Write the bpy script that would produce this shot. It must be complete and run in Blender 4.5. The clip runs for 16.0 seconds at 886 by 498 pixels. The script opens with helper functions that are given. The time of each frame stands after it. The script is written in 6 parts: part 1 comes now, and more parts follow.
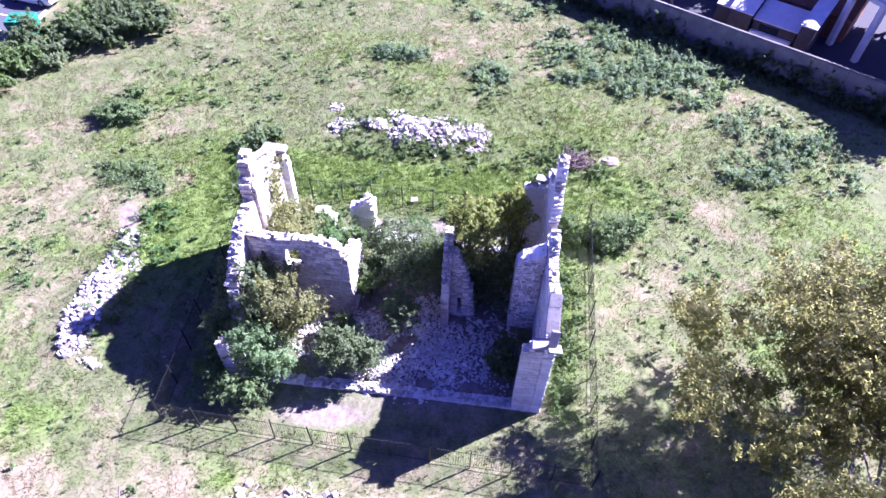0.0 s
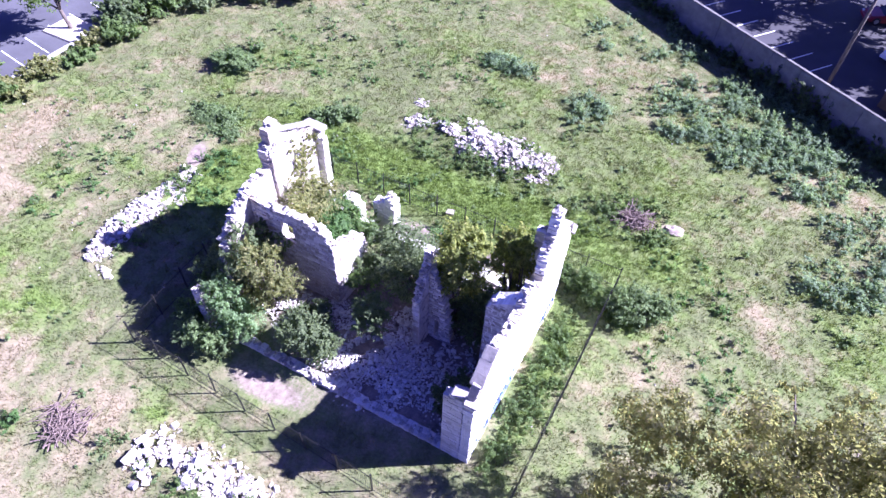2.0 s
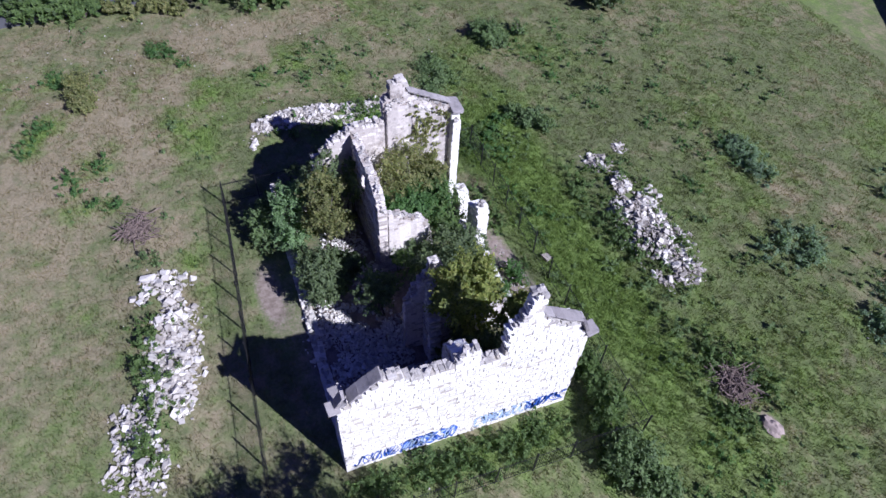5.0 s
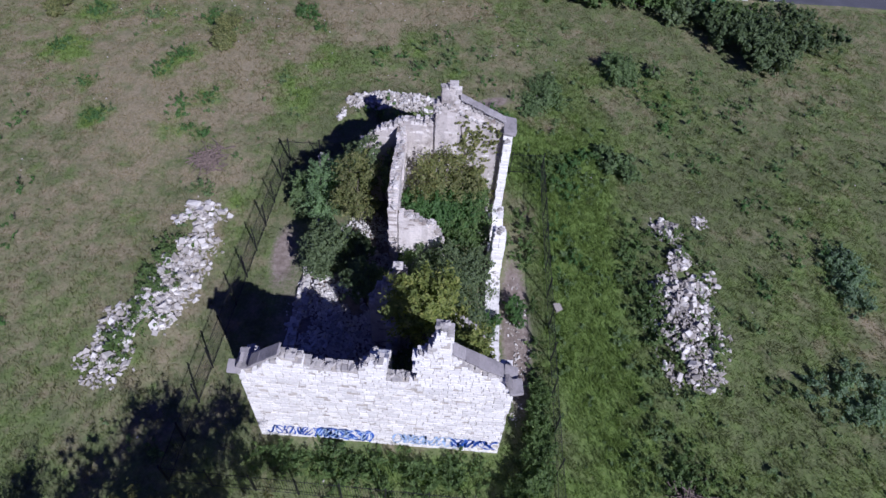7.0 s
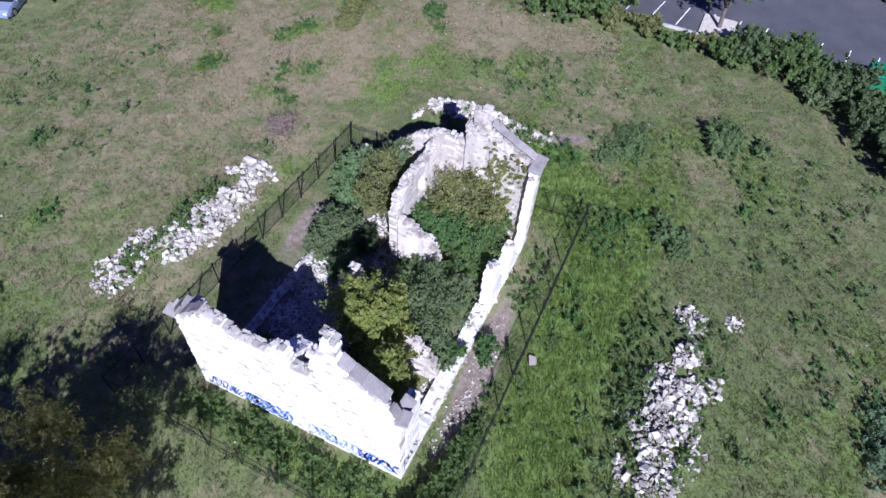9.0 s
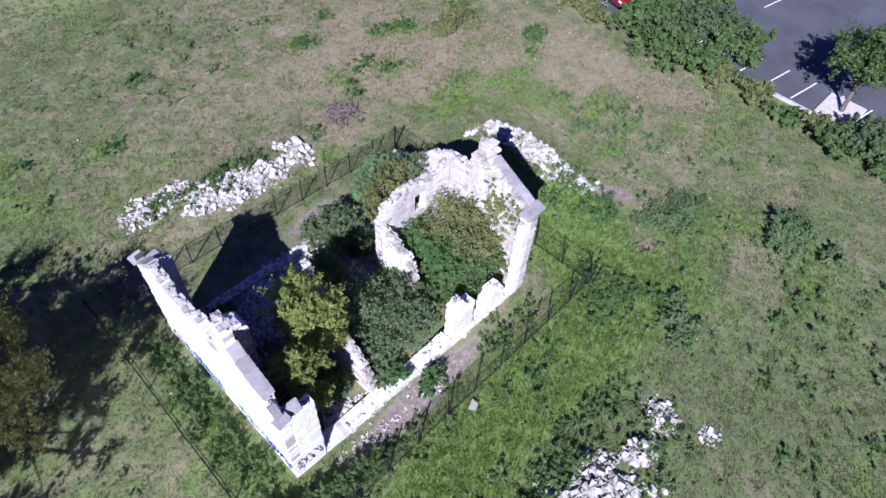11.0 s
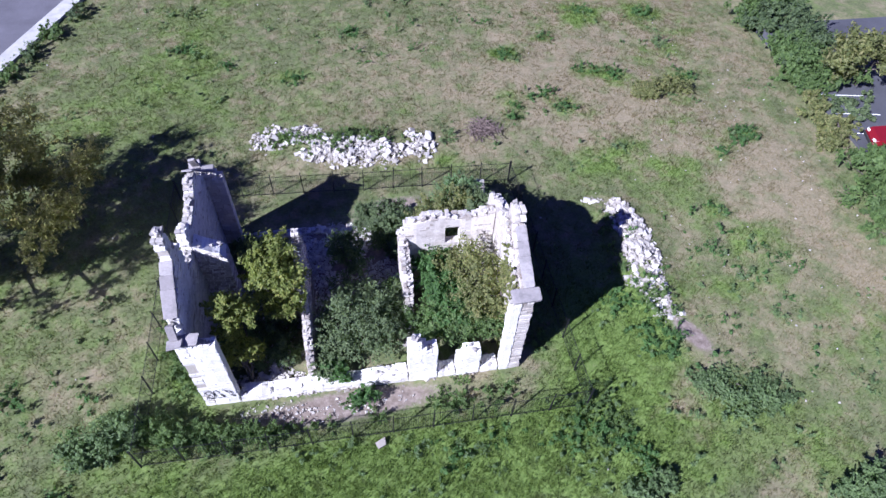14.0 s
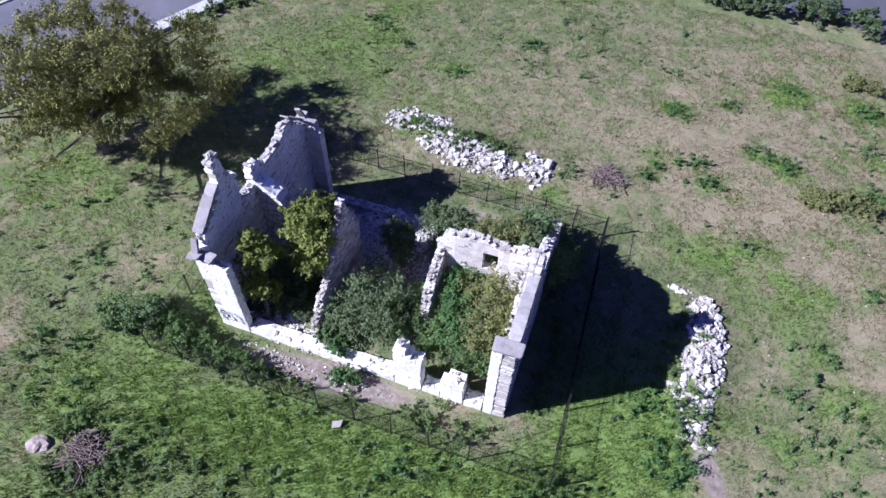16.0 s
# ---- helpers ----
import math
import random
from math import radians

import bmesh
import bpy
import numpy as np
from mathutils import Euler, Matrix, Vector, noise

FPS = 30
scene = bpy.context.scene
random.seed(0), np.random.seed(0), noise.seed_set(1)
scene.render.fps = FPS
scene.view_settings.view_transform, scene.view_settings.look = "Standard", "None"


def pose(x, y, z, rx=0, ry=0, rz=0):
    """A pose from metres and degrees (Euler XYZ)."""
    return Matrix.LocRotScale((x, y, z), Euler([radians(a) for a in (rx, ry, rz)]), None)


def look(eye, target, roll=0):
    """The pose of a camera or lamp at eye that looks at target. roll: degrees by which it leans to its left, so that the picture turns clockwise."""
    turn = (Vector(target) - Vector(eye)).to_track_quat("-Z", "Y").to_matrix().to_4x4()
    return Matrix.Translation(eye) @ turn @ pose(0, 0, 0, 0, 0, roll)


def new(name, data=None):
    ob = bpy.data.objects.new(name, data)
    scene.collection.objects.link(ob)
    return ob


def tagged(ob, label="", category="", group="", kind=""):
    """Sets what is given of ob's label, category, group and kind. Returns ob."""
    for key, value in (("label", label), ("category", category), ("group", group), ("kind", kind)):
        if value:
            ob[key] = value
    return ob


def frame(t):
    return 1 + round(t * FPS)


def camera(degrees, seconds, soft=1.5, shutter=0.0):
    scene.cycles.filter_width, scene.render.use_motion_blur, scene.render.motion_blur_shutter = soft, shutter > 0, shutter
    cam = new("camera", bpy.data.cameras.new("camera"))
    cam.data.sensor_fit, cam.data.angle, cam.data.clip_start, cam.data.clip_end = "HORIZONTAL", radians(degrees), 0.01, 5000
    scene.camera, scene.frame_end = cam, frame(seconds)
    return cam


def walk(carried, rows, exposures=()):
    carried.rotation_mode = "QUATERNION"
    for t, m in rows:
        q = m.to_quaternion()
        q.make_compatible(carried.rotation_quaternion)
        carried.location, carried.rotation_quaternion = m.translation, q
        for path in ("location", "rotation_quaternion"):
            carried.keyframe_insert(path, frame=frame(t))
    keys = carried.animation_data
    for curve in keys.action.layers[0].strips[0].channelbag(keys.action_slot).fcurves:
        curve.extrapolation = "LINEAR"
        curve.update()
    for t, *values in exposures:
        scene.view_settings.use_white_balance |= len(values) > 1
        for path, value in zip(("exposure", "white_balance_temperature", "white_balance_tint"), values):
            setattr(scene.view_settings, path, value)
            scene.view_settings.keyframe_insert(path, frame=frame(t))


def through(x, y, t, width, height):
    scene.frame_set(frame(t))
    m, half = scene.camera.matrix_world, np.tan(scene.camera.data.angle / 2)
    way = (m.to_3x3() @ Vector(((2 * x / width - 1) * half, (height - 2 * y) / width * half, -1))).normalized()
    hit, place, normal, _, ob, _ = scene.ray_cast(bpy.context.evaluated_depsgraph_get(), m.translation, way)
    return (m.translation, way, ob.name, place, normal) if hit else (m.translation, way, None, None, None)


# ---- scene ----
cam = camera(69.5, 16.0, soft=1.5)
METRES, EYE, TILT, LEAN, TURN = 65.427, 28.0, 0.0, 0.0, 5.6
ROWS = [
    (0.0, 0.0, 0.0, 0.0, 1.19, -48.96, -1.04),
    (0.5, 0.03, 0.0074, 0.0012, 6.51, -48.99, -1.22),
    (1.0, 0.0588, 0.0165, 0.002, 12.45, -49.04, -1.41),
    (1.5, 0.0878, 0.0286, 0.0007, 17.61, -49.02, -1.54),
    (2.0, 0.115, 0.0442, -0.0021, 22.93, -49.09, -1.64),
    (2.5, 0.1413, 0.0626, -0.0044, 29.66, -49.09, -1.78),
    (3.0, 0.1651, 0.0839, -0.0079, 36.92, -49.19, -1.93),
    (3.5, 0.1862, 0.107, -0.0118, 43.78, -49.28, -2.07),
    (4.0, 0.2056, 0.1319, -0.0162, 50.96, -49.38, -2.23),
    (6.5, 0.2544, 0.2796, -0.0167, 82.03, -50.0, -2.72),
    (7.0, 0.2553, 0.3116, -0.0146, 88.05, -50.12, -2.74),
    (7.5, 0.2528, 0.3431, -0.0121, 93.72, -50.23, -2.73),
    (8.0, 0.2468, 0.3739, -0.0095, 99.18, -50.37, -2.73),
    (8.5, 0.2382, 0.4034, -0.0082, 104.48, -50.43, -2.71),
    (9.0, 0.2264, 0.4316, -0.0067, 109.97, -50.56, -2.7),
    (11.5, 0.1312, 0.5468, 0.0061, 135.17, -51.13, -2.53),
    (12.0, 0.1052, 0.5643, 0.0078, 141.67, -51.21, -2.39),
    (12.5, 0.0776, 0.5794, 0.0081, 147.22, -51.27, -2.28),
    (13.0, 0.0488, 0.5911, 0.0084, 153.13, -51.3, -2.18),
    (13.5, 0.0187, 0.5999, 0.0092, 159.0, -51.33, -2.07),
    (14.0, -0.0129, 0.6054, 0.0101, 165.5, -51.43, -1.94),
    (14.5, -0.0455, 0.6081, 0.0097, 172.16, -51.43, -1.73),
    (15.0, -0.0779, 0.6075, 0.01, 179.2, -51.43, -1.55),
    (15.5, -0.1087, 0.6033, 0.0112, 186.41, -51.45, -1.38),
    (16.0, -0.1386, 0.5961, 0.0099, 194.12, -51.39, -1.18),
]
EXPOSURES = [(0.0, 2.42, 5065, 46), (0.5, 2.60, 5065, 46), (1.5, 2.46, 5070, 44), (2.5, 1.92, 5090, 35), (3.5, 1.22, 5130, 24), (4.2, 0.98, 5130, 22), (6.5, 0.18, 5140, 23), (7.5, 0.24, 5130, 23), (8.5, 0.62, 5090, 22), (9.0, 0.71, 5090, 22), (11.5, 0.97, 5060, 24), (12.5, 1.08, 5040, 24), (14.5, 1.07, 5040, 23), (16.0, 1.08, 5040, 23)]
walk(cam, [(t, pose(0, 0, EYE, TILT, LEAN, TURN) @ pose(METRES * x, METRES * y, METRES * z, 90 + pitch, roll, yaw)) for t, x, y, z, yaw, pitch, roll in ROWS], EXPOSURES)

# ---- world and sun ----
SUN_DIR = Vector((1.12, 0.70, 1.0)).normalized()
world = bpy.data.worlds.new("sky")
scene.world = world
world.use_nodes = True
wn = world.node_tree.nodes
sky = wn.new("ShaderNodeTexSky")
sky.sky_type = "NISHITA"
sky.sun_disc = False
sky.ozone_density, sky.dust_density, sky.air_density = 3.0, 0.4, 1.0
sky.sun_elevation = math.asin(SUN_DIR.z)
sky.sun_rotation = math.atan2(SUN_DIR.x, SUN_DIR.y)
wn["Background"].inputs["Strength"].default_value = 0.021
blue = wn.new("ShaderNodeMix")
blue.data_type, blue.blend_type = "RGBA", "MULTIPLY"
blue.inputs[0].default_value = 1.0
blue.inputs[7].default_value = (0.92, 0.77, 1.75, 1)
world.node_tree.links.new(sky.outputs["Color"], blue.inputs[6])
world.node_tree.links.new(blue.outputs[2], wn["Background"].inputs["Color"])
sun_data = bpy.data.lights.new("sun", "SUN")
sun_data.energy, sun_data.angle, sun_data.color = 5.0, radians(0.55), (1.0, 0.93, 0.82)
sun = new("sun", sun_data)
sun.matrix_world = look(SUN_DIR * 80, (0, 0, 0))


# ---- node helpers ----
class Nodes:
    """Short forms for building a material."""

    def __init__(self, name, rough=0.9, metal=0.0):
        self.mat = bpy.data.materials.new(name)
        self.mat.use_nodes = True
        self.tree = self.mat.node_tree
        self.bsdf = self.tree.nodes["Principled BSDF"]
        self.bsdf.inputs["Roughness"].default_value = rough
        self.bsdf.inputs["Metallic"].default_value = metal

    def add(self, kind, **values):
        node = self.tree.nodes.new(kind)
        for key, value in values.items():
            node.inputs[key].default_value = value
        return node

    def link(self, a, b):
        self.tree.links.new(a, b)

    def coords(self, local=False):
        if local:
            return self.add("ShaderNodeTexCoord").outputs["Object"]
        return self.add("ShaderNodeNewGeometry").outputs["Position"]

    def noise(self, scale, detail=4.0, rough=0.6, local=False, stretch=None):
        n = self.add("ShaderNodeTexNoise", Scale=scale, Detail=detail, Roughness=rough)
        src = self.coords(local)
        if stretch:
            m = self.add("ShaderNodeMapping")
            m.inputs["Scale"].default_value = stretch
            self.link(src, m.inputs["Vector"])
            src = m.outputs["Vector"]
        self.link(src, n.inputs["Vector"])
        return n.outputs["Fac"]

    def ramp(self, fac, stops):
        r = self.add("ShaderNodeValToRGB")
        els = r.color_ramp.elements
        while len(els) < len(stops):
            els.new(0.5)
        for e, (p, col) in zip(els, stops):
            e.position = p
            e.color = (*col, 1) if len(col) == 3 else col
        self.link(fac, r.inputs["Fac"])
        return r.outputs["Color"]

    def mix(self, fac, a, b, blend="MIX"):
        m = self.tree.nodes.new("ShaderNodeMix")
        m.data_type, m.blend_type = "RGBA", blend
        for sock, v in ((m.inputs[0], fac), (m.inputs[6], a), (m.inputs[7], b)):
            if isinstance(v, (int, float)):
                sock.default_value = v
            elif isinstance(v, tuple):
                sock.default_value = (*v, 1)
            else:
                self.link(v, sock)
        return m.outputs[2]

    def attr(self, name):
        a = self.tree.nodes.new("ShaderNodeAttribute")
        a.attribute_name = name
        return a.outputs["Fac"]

    def island(self):
        return self.add("ShaderNodeNewGeometry").outputs["Random Per Island"]

    def each(self):
        return self.add("ShaderNodeObjectInfo").outputs["Random"]

    def math(self, op, a, b=0.0):
        m = self.tree.nodes.new("ShaderNodeMath")
        m.operation = op
        for sock, v in zip(m.inputs, (a, b)):
            if isinstance(v, (int, float)):
                sock.default_value = v
            else:
                self.link(v, sock)
        return m.outputs[0]

    def bump(self, height, strength=0.4, distance=0.02):
        b = self.add("ShaderNodeBump", Strength=strength, Distance=distance)
        self.link(height, b.inputs["Height"])
        self.link(b.outputs["Normal"], self.bsdf.inputs["Normal"])

    def thin(self, colour, share, through=(1.15, 1.15, 0.75)):
        """Leaves and blades: some light comes through."""
        t = self.add("ShaderNodeBsdfTranslucent")
        self.link(self.mix(1.0, colour, through, "MULTIPLY"), t.inputs["Color"])
        m = self.add("ShaderNodeMixShader")
        m.inputs[0].default_value = share
        self.link(self.bsdf.outputs[0], m.inputs[1])
        self.link(t.outputs[0], m.inputs[2])
        self.link(m.outputs[0], self.tree.nodes["Material Output"].inputs["Surface"])

    def done(self, colour):
        if isinstance(colour, tuple):
            self.bsdf.inputs["Base Color"].default_value = (*colour, 1)
        else:
            self.link(colour, self.bsdf.inputs["Base Color"])
        return self.mat


def ground_colours(n):
    """Grass sward: green, dry and bare soil by the fields stored on the mesh."""
    fine = n.noise(6.5, 7.0, 0.8)
    mid = n.noise(0.7, 5.0, 0.7)
    green = n.ramp(fine, [(0.3, (0.098, 0.125, 0.052)), (0.52, (0.165, 0.192, 0.088)), (0.72, (0.245, 0.262, 0.132))])
    lush = n.ramp(fine, [(0.3, (0.120, 0.196, 0.044)), (0.55, (0.208, 0.305, 0.078)), (0.75, (0.30, 0.395, 0.120))])
    dry = n.ramp(fine, [(0.28, (0.205, 0.178, 0.112)), (0.50, (0.312, 0.276, 0.172)), (0.72, (0.41, 0.358, 0.25))])
    tufts = n.math("ADD", n.attr("lush"), n.math("MULTIPLY", n.math("SUBTRACT", n.noise(1.0, 5.0, 0.65), 0.46), 2.1))
    col = n.mix(n.ramp(tufts, [(0.0, (0, 0, 0)), (1.0, (1, 1, 1))]), green, lush)
    wob = n.math("ADD", n.attr("dry"), n.math("MULTIPLY", n.math("SUBTRACT", mid, 0.5), 1.9))
    col = n.mix(n.ramp(wob, [(0.26, (0, 0, 0)), (0.74, (1, 1, 1))]), col, dry)
    soil = n.ramp(n.noise(3.0, 6.0, 0.7), [(0.28, (0.12, 0.093, 0.075)), (0.5, (0.23, 0.187, 0.152)), (0.74, (0.36, 0.305, 0.26))])
    bare = n.math("ADD", n.attr("bare"), n.math("MULTIPLY", n.math("SUBTRACT", fine, 0.5), 0.8))
    dark = n.ramp(n.noise(1.7, 5.0, 0.7), [(0.36, (0.80, 0.83, 0.78)), (0.54, (1.05, 1.04, 1.02))])
    col = n.mix(0.8, col, dark, "MULTIPLY")
    col = n.mix(1.0, col, (0.79, 0.765, 0.76), "MULTIPLY")
    return n.mix(n.ramp(bare, [(0.42, (0, 0, 0)), (0.66, (1, 1, 1))]), col, soil)


def make_ground():
    n = Nodes("field_grass", 0.95)
    n.bump(n.noise(6.0, 6.0, 0.7), 0.3, 0.05)
    n.bsdf.inputs["Specular IOR Level"].default_value = 0.15
    return n.done(ground_colours(n))


def make_blades():
    n = Nodes("grass_blades", 0.8)
    n.bsdf.inputs["Specular IOR Level"].default_value = 0.2
    col = ground_colours(n)
    col = n.mix(0.75, col, n.ramp(n.island(), [(0.0, (0.82, 0.82, 0.76)), (1.0, (1.25, 1.25, 1.1))]), "MULTIPLY")
    n.thin(col, 0.52)
    return n.done(col)


def make_leaf(name, dark, light, old=None, share=0.56, through=(1.45, 1.45, 0.95)):
    """Leaves that vary from one to the next, a few of them yellowing."""
    n = Nodes(name, 0.6)
    n.bsdf.inputs["Specular IOR Level"].default_value = 0.3
    stops = [(0.0, dark), (0.75, light)]
    if old:
        stops.append((1.0, old))
    col = n.ramp(n.island(), stops)
    col = n.mix(0.6, col, n.ramp(n.noise(0.9, 3.0), [(0.3, (0.61, 0.63, 0.63)), (0.7, (1.13, 1.12, 1.0))]), "MULTIPLY")
    n.thin(col, share, through)
    return n.done(col)


def make_stone(name, lo, hi, stain=(0.16, 0.15, 0.14), amount=0.5, local=False):
    n = Nodes(name, 0.92)
    n.bsdf.inputs["Specular IOR Level"].default_value = 0.2
    base = n.ramp(n.each(), [(0.0, lo), (1.0, hi)])
    isl = n.ramp(n.island(), [(0.0, (0.82, 0.81, 0.80)), (1.0, (1.1, 1.09, 1.07))])
    base = n.mix(1.0, base, isl, "MULTIPLY")
    fine = n.noise(9.0, 7.0, 0.7)
    base = n.mix(0.5, base, n.ramp(fine, [(0.3, (0.66, 0.64, 0.60)), (0.62, (1.05, 1.05, 1.04))]), "MULTIPLY")
    blot = n.noise(1.3, 6.0, 0.72)
    base = n.mix(n.math("MULTIPLY", n.ramp(blot, [(0.50, (0, 0, 0)), (0.68, (1, 1, 1))]), amount), base, stain)
    n.bump(n.noise(16.0, 6.0, 0.7), 0.7, 0.03)
    return n.done(base)


def make_asphalt(name, tone):
    n = Nodes(name, 0.85)
    big = n.noise(0.35, 5.0, 0.6)
    fine = n.noise(30.0, 3.0, 0.6)
    col = n.ramp(big, [(0.3, tuple(v * 0.8 for v in tone)), (0.7, tuple(v * 1.25 for v in tone))])
    col = n.mix(0.5, col, n.ramp(fine, [(0.3, (0.7, 0.7, 0.7)), (0.7, (1.25, 1.25, 1.25))]), "MULTIPLY")
    n.bump(fine, 0.3, 0.01)
    return n.done(col)


def make_plain(name, colour, rough=0.6, metal=0.0, vary=0.25, scale=6.0):
    n = Nodes(name, rough, metal)
    col = n.ramp(n.noise(scale, 5.0, 0.65), [(0.3, tuple(v * (1 - vary) for v in colour)), (0.7, tuple(min(1, v * (1 + vary)) for v in colour))])
    n.bump(n.noise(scale * 4, 3.0), 0.15, 0.01)
    return n.done(col)


def make_bark():
    n = Nodes("bark", 0.95)
    col = n.ramp(n.noise(5.0, 6.0, 0.7, stretch=(2, 2, 0.5)), [(0.3, (0.055, 0.043, 0.036)), (0.7, (0.19, 0.16, 0.135))])
    n.bump(n.noise(12.0, 5.0, stretch=(2, 2, 0.4)), 0.8, 0.04)
    return n.done(col)


GROUND = make_ground()
BLADES = make_blades()
STONE = make_stone("limestone", (0.58, 0.55, 0.50), (0.76, 0.735, 0.69), (0.34, 0.31, 0.27), 0.35)
WHITEWASH = make_stone("whitewashed_limestone", (0.76, 0.74, 0.70), (0.88, 0.865, 0.835), (0.52, 0.47, 0.41), 0.3)
STONE_WORN = make_stone("weathered_limestone", (0.38, 0.34, 0.30), (0.75, 0.715, 0.67), (0.21, 0.165, 0.135), 0.85)
STONE_CORE = make_stone("lime_mortar_rubble", (0.50, 0.46, 0.40), (0.50, 0.46, 0.40), (0.30, 0.27, 0.23), 0.5)
COPING = make_stone("weathered_coping", (0.27, 0.25, 0.25), (0.40, 0.375, 0.37), (0.13, 0.125, 0.12), 0.6)
RUBBLE = make_stone("broken_limestone", (0.36, 0.33, 0.29), (0.78, 0.755, 0.71), (0.24, 0.21, 0.18), 0.6)
WALL_TOP = make_stone("weathered_wall_top", (0.34, 0.32, 0.30), (0.60, 0.57, 0.53), (0.18, 0.17, 0.16), 0.6)
PLASTER = make_stone("old_render", (0.68, 0.63, 0.585), (0.68, 0.63, 0.585), (0.30, 0.25, 0.21), 0.7)
PLASTER_STAINED = make_stone("stained_render", (0.53, 0.485, 0.445), (0.53, 0.485, 0.445), (0.22, 0.195, 0.17), 0.95)
ASPHALT = make_asphalt("asphalt", (0.075, 0.075, 0.085))
ROAD = make_asphalt("road_asphalt", (0.115, 0.11, 0.125))
CONCRETE = make_plain("concrete", (0.42, 0.41, 0.39), 0.9, vary=0.2, scale=1.5)
PAINT_WHITE = make_plain("road_paint", (0.78, 0.78, 0.76), 0.7, vary=0.12)
IRON = make_plain("black_iron", (0.012, 0.012, 0.013), 0.5, 0.0, 0.3)
BARK = make_bark()
TWIG = make_plain("dead_twigs", (0.16, 0.12, 0.10), 0.9, vary=0.4)
LEAF_DARK = make_leaf("dark_green_leaves", (0.072, 0.109, 0.054), (0.160, 0.216, 0.099))
LEAF_MID = make_leaf("green_leaves", (0.080, 0.134, 0.046), (0.172, 0.250, 0.084))
LEAF_GREY = make_leaf("grey_green_leaves", (0.088, 0.128, 0.064), (0.205, 0.262, 0.128))
LEAF_OLIVE = make_leaf("olive_leaves", (0.078, 0.083, 0.037), (0.118, 0.120, 0.054), (0.135, 0.115, 0.058), 0.75, (3.2, 3.2, 2.4))
LEAF_FIELD = make_leaf("field_green_leaves", (0.095, 0.150, 0.062), (0.215, 0.295, 0.130))
LEAF_TAN = make_leaf("olive_tan_leaves", (0.115, 0.140, 0.050), (0.275, 0.295, 0.115), (0.36, 0.33, 0.16))
LEAF_YELLOW = make_leaf("yellow_green_leaves", (0.125, 0.165, 0.040), (0.300, 0.345, 0.095), (0.40, 0.39, 0.12))
LEAF_WEED = make_leaf("blue_green_weed_leaves", (0.115, 0.178, 0.105), (0.245, 0.335, 0.200))
LEAF_PALE = make_leaf("pale_fresh_leaves", (0.115, 0.190, 0.085), (0.245, 0.355, 0.170))
LEAF_BRIGHT = make_leaf("bright_green_leaves", (0.064, 0.134, 0.042), (0.138, 0.245, 0.078))
SPRAY_BLUE = make_plain("blue_spray_paint", (0.035, 0.10, 0.42), 0.7, vary=0.4, scale=3.0)
SPRAY_PALE = make_plain("pale_blue_spray_paint", (0.36, 0.47, 0.66), 0.7, vary=0.25, scale=3.0)
SPRAY_BLACK = make_plain("black_spray_paint", (0.03, 0.03, 0.035), 0.7)


# ---- numpy noise and fields ----
def vnoise(x, y, seed=0):
    """Smooth value noise, 0 to 1."""
    xi, yi = np.floor(x).astype(np.int64), np.floor(y).astype(np.int64)
    fx, fy = x - xi, y - yi
    fx, fy = fx * fx * (3 - 2 * fx), fy * fy * (3 - 2 * fy)

    def h(a, b):
        v = (a * 374761393 + b * 668265263 + seed * 974711) & 0x7FFFFFFF
        v = ((v ^ (v >> 13)) * 1274126177) & 0x7FFFFFFF
        return ((v ^ (v >> 16)) & 0xFFFF) / 65535.0

    top = h(xi, yi) * (1 - fx) + h(xi + 1, yi) * fx
    low = h(xi, yi + 1) * (1 - fx) + h(xi + 1, yi + 1) * fx
    return top * (1 - fy) + low * fy


def fbm(x, y, seed=0, octaves=4):
    total, amp, norm = 0.0, 1.0, 0.0
    for i in range(octaves):
        total = total + amp * vnoise(x * 2**i, y * 2**i, seed + 17 * i)
        norm += amp
        amp *= 0.55
    return total / norm


def blob(x, y, cx, cy, rx, ry, turn=0.0):
    a = radians(turn)
    dx, dy = x - cx, y - cy
    u, v = dx * math.cos(a) + dy * math.sin(a), -dx * math.sin(a) + dy * math.cos(a)
    return np.exp(-((u / rx) ** 2 + (v / ry) ** 2))


